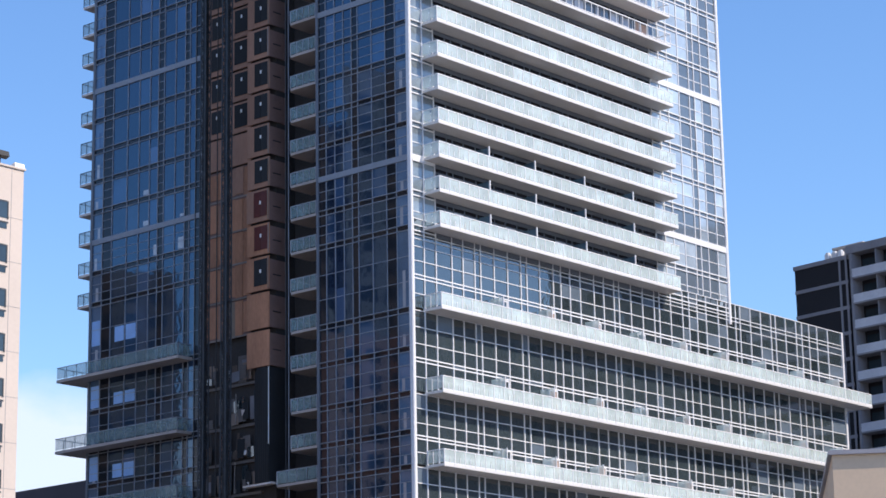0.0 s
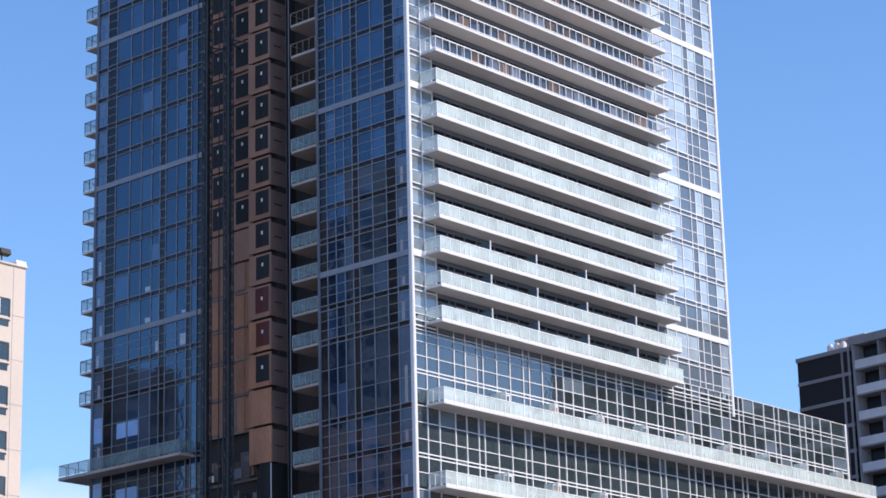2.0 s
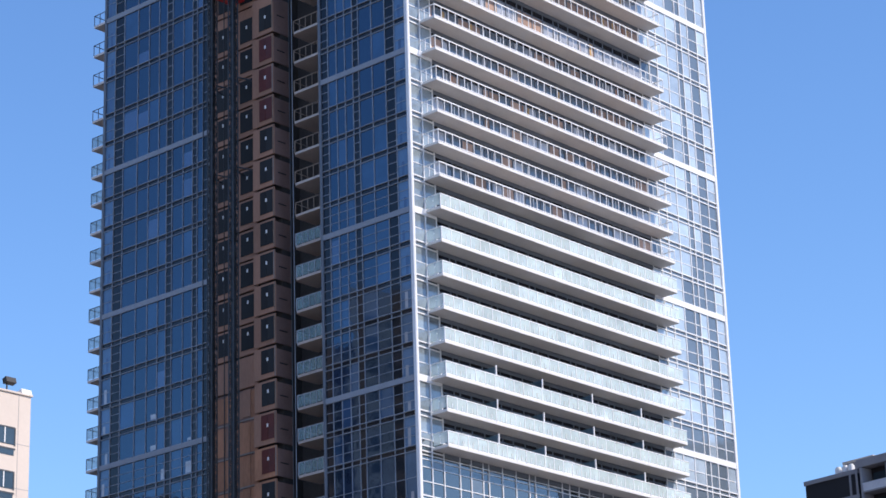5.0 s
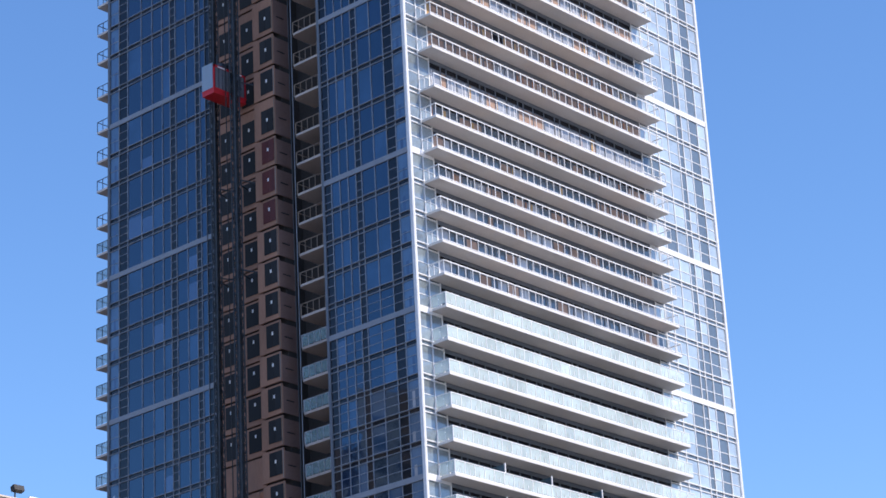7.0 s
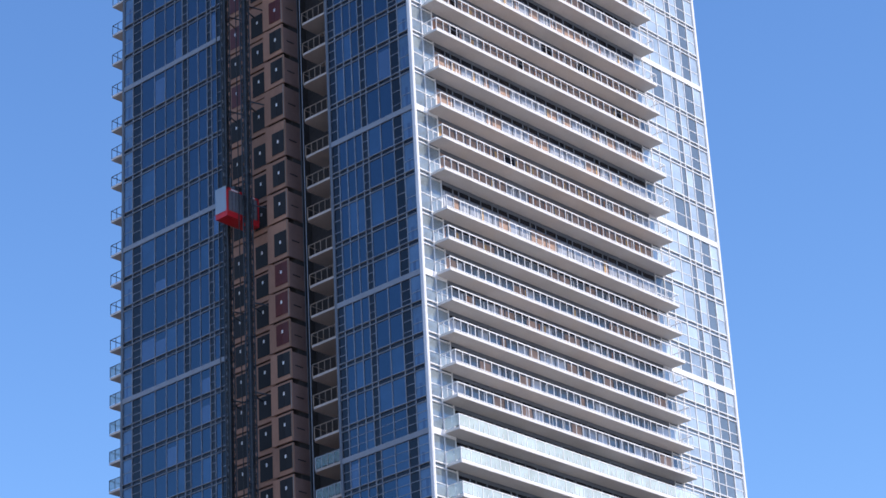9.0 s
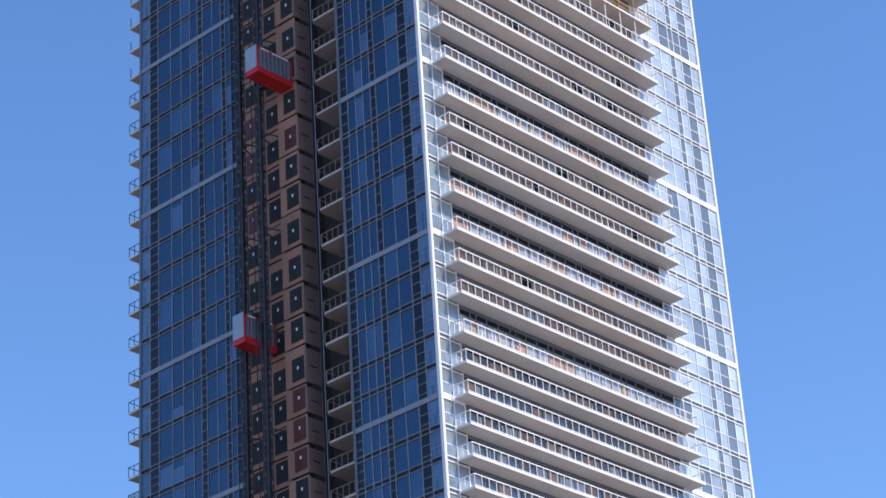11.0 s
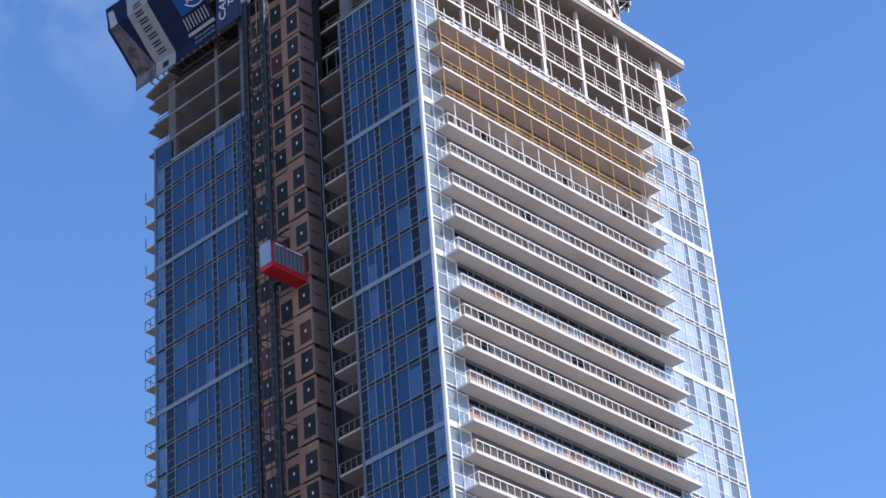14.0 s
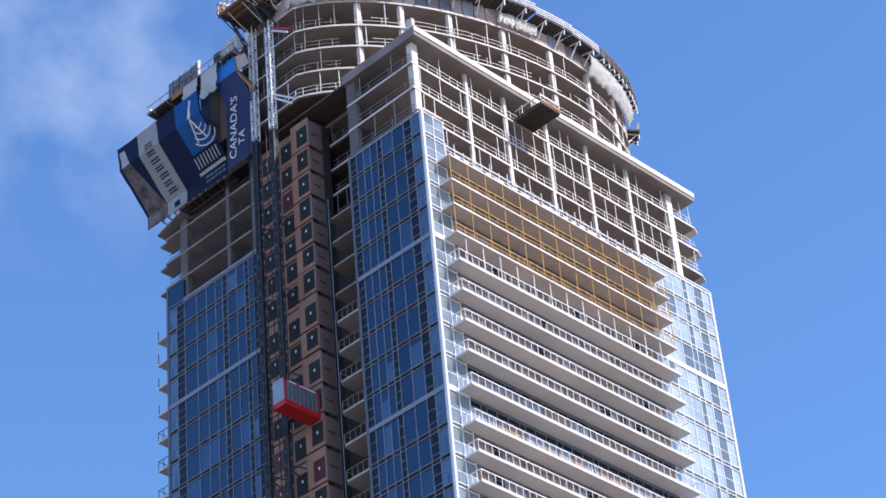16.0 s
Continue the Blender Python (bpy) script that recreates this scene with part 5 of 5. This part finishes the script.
for y in (19.2, 22.8):
    f = Mesh()
    f.box(-5.0, 3.5, y - 0.12, y + 0.12, 171.75, 172.05, DARK_STEEL)
    f.bar((-3.6, y, 171.75), (1.3, y, 165.6), 0.18, DARK_STEEL)
    part("bracket", f, cp, "steel bracket")
for i in range(6):
    y = 18.7 + i * 0.92
    piece("post", RAIL, cp, -5.0, -4.92, y, y + 0.08, 172.50, 173.75)
for z in (173.05, 173.65):
    piece("rail", STEEL, cp, -5.0, -4.92, 18.6, 23.4, z, z + 0.12)
    piece("rail", TIMBER, cp, -5.0, 1.0, 23.3, 23.4, z, z + 0.14)

for i in range(5):
    y = 18.7 + i * 1.12
    f = Mesh()
    f.bar((-4.8, y, 172.1), (-1.0, y, 170.4), 0.09, STEEL if i % 2 else DARK_STEEL)
    f.bar((-3.0, y, 172.1), (-1.0, y, 170.4), 0.09, DARK_STEEL)
    part("strut", f, cp, "steel strut")
piece("side_sheet", DARK_WOOD, cp, -4.98, -3.4, 23.42, 23.5, 172.5, 174.2, 2.0)
for i in range(7):
    piece("offcut", rng.choice((PAPER, STEEL, RAIL)), cp, -4.9 + 0.2 * i, -4.6 + 0.2 * i, 23.0, 23.5, 174.0 + 0.12 * (i % 3), 174.15 + 0.12 * (i % 3), 20.0)

# ---- hoist masts ----


def mast(x, y, ztop, label):
    m = thing("hoist_mast", label, "hoist mast", "hoist masts", at=(x, y, 0))
    w = 0.58
    # the mast is dark steel up to this height and bright steel above
    z_mid = 155.9
    for lo, hi, mt, nm in ((0.0, z_mid, DARK_STEEL, "lattice"), (z_mid, ztop, STEEL, "upper_lattice")):
        f = Mesh()
        cs = [(x - w / 2, y - w / 2), (x + w / 2, y - w / 2), (x + w / 2, y + w / 2), (x - w / 2, y + w / 2)]
        for cx, cy in cs:
            f.bar((cx, cy, lo), (cx, cy, hi), 0.13, mt, 6)
        z, j = max(lo, 20.0), 0
        while z < hi - 0.7:
            for (ax, ay), (bx, by) in zip(cs, cs[1:] + cs[:1]):
                f.bar((ax, ay, z), (bx, by, z), 0.06 if mt is DARK_STEEL else 0.09, mt)
                f.bar((ax, ay, z + (0.75 if j % 2 else 0)), (bx, by, z + (0 if j % 2 else 0.75)), 0.055, mt)
            z += 0.75
            j += 1
        part(nm, f, m, "dark lattice" if mt is DARK_STEEL else "bright upper lattice")
    part("rack", Mesh().box(x - 0.16, x + 0.16, y - 0.2, y + 0.2, 20, z_mid, DARK_STEEL), m, "dark drive rack and cable guide")
    for k in range(10, 33, 3):
        t = Mesh()
        z = LEVELS[k] + 0.1
        t.bar((x + w / 2, y - 0.3, z), (LEFT_X + 0.1, y - 0.9, z), 0.10, DARK_STEEL)
        t.bar((x + w / 2, y + 0.3, z), (LEFT_X + 0.1, y + 0.9, z), 0.10, DARK_STEEL)
        part("wall_tie", t, m)
    c = Mesh()
    c.bar((x - 0.75, y + 0.35, 20), (x - 0.75, y + 0.35, ztop - 14), 0.10, BLACK, 6)
    part("cable", c, m, "black supply cable")
    return m


MX = -1.6
mast(MX, 21.8, 171.3, "tall lattice mast of construction hoist, dark below")
mast(MX, 19.15, 170.4, "tall lattice mast of construction hoist, dark below")
tie = thing("mast_tie", "short red and pale steel ties on upper hoist mast", "hoist tie", at=(MX, 18.6, 158))
for y0, z0, y1, z1, m in ((18.75, 169.4, 16.3, 167.9, RED), (18.75, 169.0, 16.6, 167.6, STEEL), (18.7, 160.2, 16.2, 158.3, STEEL), (18.7, 159.7, 16.5, 157.8, STEEL)):
    part("arm", Mesh().bar((MX, y0, z0), (MX + 0.3, y1, z1), 0.17, m), tie)


def hoist_car(x0, x1, y0, y1, z, label):
    h = thing("hoist_car", label, "construction hoist", "hoist cars", at=((x0 + x1) / 2, (y0 + y1) / 2, z))
    f = Mesh()
    f.box(x0, x1, y0, y1, z, z + 0.45, RED)
    f.box(x0 - 0.04, x1 + 0.04, y0 - 0.04, y1 + 0.04, z + 0.45, z + 0.55, RED)
    part("base", f, h, "red steel base")
    f = Mesh()
    for x in (x0, x1 - 0.16):
        for y in (y0, y1 - 0.16):
            f.box(x, x + 0.16, y, y + 0.16, z + 0.55, z + 2.75, RED)
    f.box(x0, x1, y0, y0 + 0.12, z + 2.6, z + 2.8, RED)
    f.box(x0, x1, y1 - 0.12, y1, z + 2.6, z + 2.8, RED)
    f.box(x0, x0 + 0.12, y0, y1, z + 2.6, z + 2.8, RED)
    part("frame", f, h, "red steel frame")
    f = Mesh()
    f.box(x0 - 0.06, x0 - 0.01, y0 + 0.10, y1 - 0.02, z + 0.5, z + 2.95, CAR_PANEL)
    part("end_panel", f, h, "pale blue end panel")
    f = Mesh()
    f.box(x0 + 0.16, x1 - 0.16, y0 + 0.05, y0 + 0.08, z + 0.55, z + 2.62, MESH)
    n = 9
    for i in range(n):
        x = x0 + 0.2 + (x1 - x0 - 0.4) * i / (n - 1)
        piece("bar", DARK_STEEL, h, x - 0.02, x + 0.02, y0 + 0.0, y0 + 0.05, z + 0.55, z + 2.6)
    part("side_panel", f, h, "grey wire side panel")
    f = Mesh()
    f.box(x0 + 0.1, x1 - 0.1, y0 + 0.1, y1 - 0.1, z + 2.7, z + 2.8, DARK_STEEL)
    part("roof", f, h)
    f = Mesh()
    f.box(x0 + 0.5, x0 + 1.5, y0 - 0.02, y0, z + 2.62, z + 2.74, PAPER)
    f.box(x0 + 1.9, x1 - 0.5, y0 - 0.02, y0, z + 2.62, z + 2.74, PAPER)
    part("sign", f, h, "plain white bars")
    f = Mesh()
    f.box(x0 + 1.3, x0 + 2.2, y0 + 0.4, y0 + 1.1, z + 2.8, z + 3.5, DARK_STEEL)
    f.bar((x0 + 1.6, y0 + 1.2, z + 2.8), (x0 + 1.6, y0 + 1.2, z + 4.6), 0.12, DARK_STEEL)
    part("motor", f, h, "dark drive motor")
    for dz in (0.4, 1.6, 2.9):
        piece("guide_arm", DARK_STEEL, h, MX - 0.35, MX + 0.35, y1, y1 + 1.2, z + dz, z + dz + 0.16)
    return h


hoist_car(-3.6, 0.3, 19.7, 21.2, 93.6, "red construction hoist car with pale end panel")
hoist_car(-4.6, -0.12, 16.1, 17.7, 119.8, "red construction hoist car with white sign bars")

# ---- loading platform on the sunlit face ----
lp = thing("loading_platform", "dark steel loading platform cantilevered from concrete floor", "loading platform", at=(16.5, -1.5, 154.0))
f = Mesh()
f.box(15.1, 18.0, -3.0, 1.2, 154.27, 154.42, DARK_STEEL)
part("deck", f, lp, "dark ribbed steel deck")
for i in range(9):
    x = 15.15 + i * 0.34
    piece("joist", DARK_WOOD, lp, x, x + 0.1, -3.0, 0.85, 154.05, 154.27)
for y in (-3.0, -1.7, -0.4):
    for x in (15.12, 17.92):
        piece("post", RAIL, lp, x, x + 0.08, y, y + 0.08, 154.42, 155.5)
f = Mesh()
f.box(15.1, 18.0, -3.02, -2.94, 154.5, 154.75, TIMBER)
f.box(15.1, 18.0, -3.02, -2.94, 155.2, 155.4, RAIL)
f.box(17.92, 18.0, -2.94, 0.6, 155.2, 155.3, TIMBER)
f.box(15.1, 15.18, -2.94, 0.6, 155.2, 155.3, RAIL)
part("guard", f, lp, "timber edge guard")

# ---- neighbours ----
# pale slab block
nb = thing("apartment_block", "pale beige precast apartment block with recessed dark windows", "building", "neighbouring buildings", at=(-60, 8, 0))
NX, NY, NZ = -40.6, -2.9, 44.3
f = Mesh()
f.box(NX - 40, NX, NY, NY + 22, 0, NZ, BEIGE)
part("wall", f, nb, "beige precast wall")
for i in range(14):
    piece("joint", CONC_OLD, nb, NX - 40.0, NX - 0.0, NY - 0.012, NY, NZ - 3.3 - 2.9 * i, NZ - 3.275 - 2.9 * i)
piece("joint", CONC_OLD, nb, NX - 0.98, NX - 0.955, NY - 0.014, NY, 0, NZ)
f = Mesh()
f.box(NX - 40.1, NX + 0.1, NY - 0.1, NY + 22.1, NZ, NZ + 0.12, BEIGE)
f.box(NX - 39, NX - 1, NY + 1, NY + 21, NZ + 0.12, NZ + 0.2, ROOF)
part("roof", f, nb)
for r_ in range(13):
    for q_ in range(8):
        zt = NZ - 2.35 - 2.88 * r_
        xr = NX - 1.28 - q_ * 3.4
        w = Mesh()
        w.box(xr - 1.7, xr, NY - 0.03, NY + 0.01, zt - 1.05, zt, WINDOW)
        w.box(xr - 1.7, xr, NY - 0.03, NY + 0.01, zt - 1.75, zt - 1.38, WINDOW)
        win = part("window", w, nb)
        fw = Mesh()
        fw.box(xr, xr + 0.10, NY - 0.05, NY + 0.01, zt - 1.1, zt + 0.08, DARK_STEEL)
        fw.box(xr - 1.75, xr, NY - 0.05, NY + 0.01, zt, zt + 0.10, DARK_STEEL)
        fw.box(xr - 0.8, xr - 0.72, NY - 0.06, NY - 0.03, zt - 1.0, zt, PAPER)
        fw.box(xr - 1.75, xr + 0.1, NY - 0.05, NY + 0.01, zt - 1.38, zt - 1.28, DARK_STEEL)
        part("window_frame", fw, win)
for x, y, m in ((NX - 1.35, NY + 0.4, BLACK), (NX - 0.15, NY + 0.3, PAPER)):
    fl = thing("floodlight", "small roof floodlight on short bracket", "floodlight", "roof floodlights", at=(x, y, NZ + 0.12))
    f = Mesh()
    f.bar((x - 0.3, y, NZ + 0.12), (x - 0.3, y, NZ + (0.75 if m is BLACK else 0.2)), 0.08, DARK_STEEL)
    part("bracket", f, fl)
    f = Mesh()
    zz = NZ + (0.75 if m is BLACK else 0.12)
    f.quad([(x - 0.55, y - 0.3, zz), (x + 0.25, y - 0.3, zz - 0.0), (x + 0.25, y - 0.2, zz + 0.35), (x - 0.55, y - 0.2, zz + 0.35)], 0.4, m)
    part("head", f, fl, "lamp head")

# dark brick block with balconies
db = thing("apartment_block", "dark brick apartment block with grey concrete balconies", "building", "neighbouring buildings", at=(85, 0, 0))
DL, DR = Vector((76.9, 13.9)), Vector((75.6, 1.87))
ddir = (DR - DL).normalized()
dn = Vector((ddir.y, -ddir.x))
if dn.x > 0:
    dn = -dn
DZ = 61.0


def on_face(s, d, z):
    p = DL + ddir * s + dn * d
    return (p.x, p.y, z)


def face_box(mesh, s0, s1, d0, d1, z0, z1, m):
    ring = [on_face(s0, d0, 0)[:2], on_face(s1, d0, 0)[:2], on_face(s1, d1, 0)[:2], on_face(s0, d1, 0)[:2]]
    mesh.prism(ring, z0, z1, m)


f = Mesh()
face_box(f, 0, 7.0, -18, 0, 0, DZ - 0.6, BRICK)
face_box(f, 7.0, 40.0, -18, -1.4, 0, DZ, BRICK)
part("wall", f, db, "dark brown brick wall")
f = Mesh()
face_box(f, -0.12, 7.0, -18, 0.12, DZ - 0.6, DZ - 0.15, CONC_OLD)
face_box(f, 7.0, 40.0, -18, 0.12, DZ - 0.1, DZ + 0.75, CONC_OLD)
part("roof", f, db, "grey concrete parapet")
f = Mesh()
face_box(f, 3.0, 6.9, -6, -3.0, DZ - 0.15, DZ + 1.55, CONC_OLD)
face_box(f, 2.9, 7.0, -6.1, -2.9, DZ + 1.55, DZ + 1.8, BEIGE)
part("penthouse", f, db, "pale plant room box")
f = Mesh()
for s0 in (3.4, 4.3, 5.1):
    p = Vector(on_face(s0, -1.5, DZ - 0.15))
    f.bar(p, p + Vector((0, 0, 0.95)), 0.75, PAPER, 10)
    f.bar(p + Vector((0, 0, 0.95)), p + Vector((0, 0, 1.12)), 0.5, PAPER, 10)
part("roof_fan", f, db, "white round roof fans")
FH = 2.72
for i in range(18):
    z = DZ - 3.2 - FH * i
    f = Mesh()
    face_box(f, -0.03, 7.05, 0.0, 0.10, z, z + 0.36, CONC_OLD)
    part("floor_band", f, db)
    z = DZ - 2.9 - FH * i
    for q_ in range(4):
        s0 = 7.6 + q_ * 6.2
        f = Mesh()
        face_box(f, s0, s0 + 6.0, -1.4, 0.25, z, z + 0.16, CONC_OLD)
        face_box(f, s0, s0 + 6.0, 0.13, 0.25, z + 0.16, z + 1.05, PARAPET)
        bal = part("balcony", f, db, "grey concrete balcony")
        f = Mesh()
        face_box(f, s0 - 0.15, s0 + 0.15, -1.4, 0.25, z, z + FH, CONC_OLD)
        part("divider", f, bal)
        f = Mesh()
        face_box(f, s0 + 3.0, s0 + 3.1, -1.4, 0.0, z + 0.16, z + FH, CONC_OLD)
        part("divider", f, bal)
        f = Mesh()
        face_box(f, s0 + 0.4, s0 + 2.8, -1.39, -1.34, z + 0.2, z + 2.3, WINDOW)
        face_box(f, s0 + 3.3, s0 + 5.7, -1.39, -1.34, z + 0.2, z + 2.3, WINDOW)
        part("window", f, bal)
for s0 in (5.9, 6.75):
    f = Mesh()
    face_box(f, s0, s0 + 0.22, 0.0, 0.12, 0, DZ - 0.6, CONC_OLD)
    part("pilaster", f, db)

# tan low block in front of the podium
tb = thing("low_building", "tan stucco low building with flat roof", "building", "neighbouring buildings", at=(-30, -75, 0))
ring = [(-40.7, -62.2), (-32.0, -75.5), (-18.0, -66.0), (-26.7, -52.7)]
f = Mesh()
f.prism(ring, 0, 18.75, TAN)
part("wall", f, tb, "tan stucco wall")
f = Mesh()
f.prism([(Vector(p) + (Vector(p) - Vector((-29.3, -64))).normalized() * 0.25) for p in map(Vector, ring)], 18.75, 18.95, CONC_OLD)
part("roof", f, tb, "dark metal roof edge")

# grey roof beyond the wing
lr = thing("low_building", "grey roofed low building beyond the wing", "building", "neighbouring buildings", at=(5, 60, 0))
f = Mesh()
f.prism([(9.0, 60.0), (9.0, 44.5), (40.0, 44.5), (40.0, 60.0)], 0, 35.0, ROOF)
part("wall", f, lr, "dark grey wall and roof")

# street blocks beside the view, whose image stands in the glass
for ox, oy, dx, dy, d0, d1, p0, p1, h, m in (
        (0, 4, -0.73, 0.68, 92, 98, -17, 6, 60, BRICK_RED), (0, 4, -0.73, 0.68, 100, 125, -16, 3, 96, STREET), (0, 4, -0.73, 0.68, 104, 125, 3.2, 8, 90, CONC_OLD),
        (0, 4, -0.70, 0.72, 100, 125, 20, 34, 70, CONC_DARK), (0, 4, -0.70, 0.72, 106, 125, 34.2, 56, 77, CONC_DARK),
        (5, 0, 0.80, -0.60, 90, 115, -34, 5, 62, STREET), (5, 0, 0.80, -0.60, 92, 115, 5.2, 13, 74, CONC_OLD), (5, 0, 0.80, -0.60, 90, 115, 13.2, 48, 72, STREET),
        (5, 0, 0.80, -0.60, 96, 115, 48.2, 80, 69, CONC_OLD)):
    way = Vector((dx, dy)).normalized()
    acr = Vector((abs(way.y), abs(way.x)))
    o = Vector((ox, oy))
    ring = [o + way * q + acr * p for q, p in ((d0, p0), (d0, p1), (d1, p1), (d1, p0))]
    mid = sum(ring, Vector((0, 0))) / 4
    blk = thing("office_block", "plain street block with rows of windows and flat roof", "building", "street blocks", at=(mid.x, mid.y, 0))
    f = Mesh()
    f.prism([tuple(p) for p in ring], 0, h, m)
    part("wall", f, blk)
    f = Mesh()
    z = 4.0
    while z < h - 3:
        p = p0 + 1.2
        while p < p1 - 2.4:
            a, b2 = o + way * (d0 - 0.06) + acr * p, o + way * (d0 - 0.06) + acr * (p + 1.7)
            f.quad([(a.x, a.y, z), (b2.x, b2.y, z), (b2.x, b2.y, z + 1.7), (a.x, a.y, z + 1.7)], 0.05, WINDOW)
            p += 2.9
        z += 3.1
    part("window_rows", f, blk, kind="stuff")
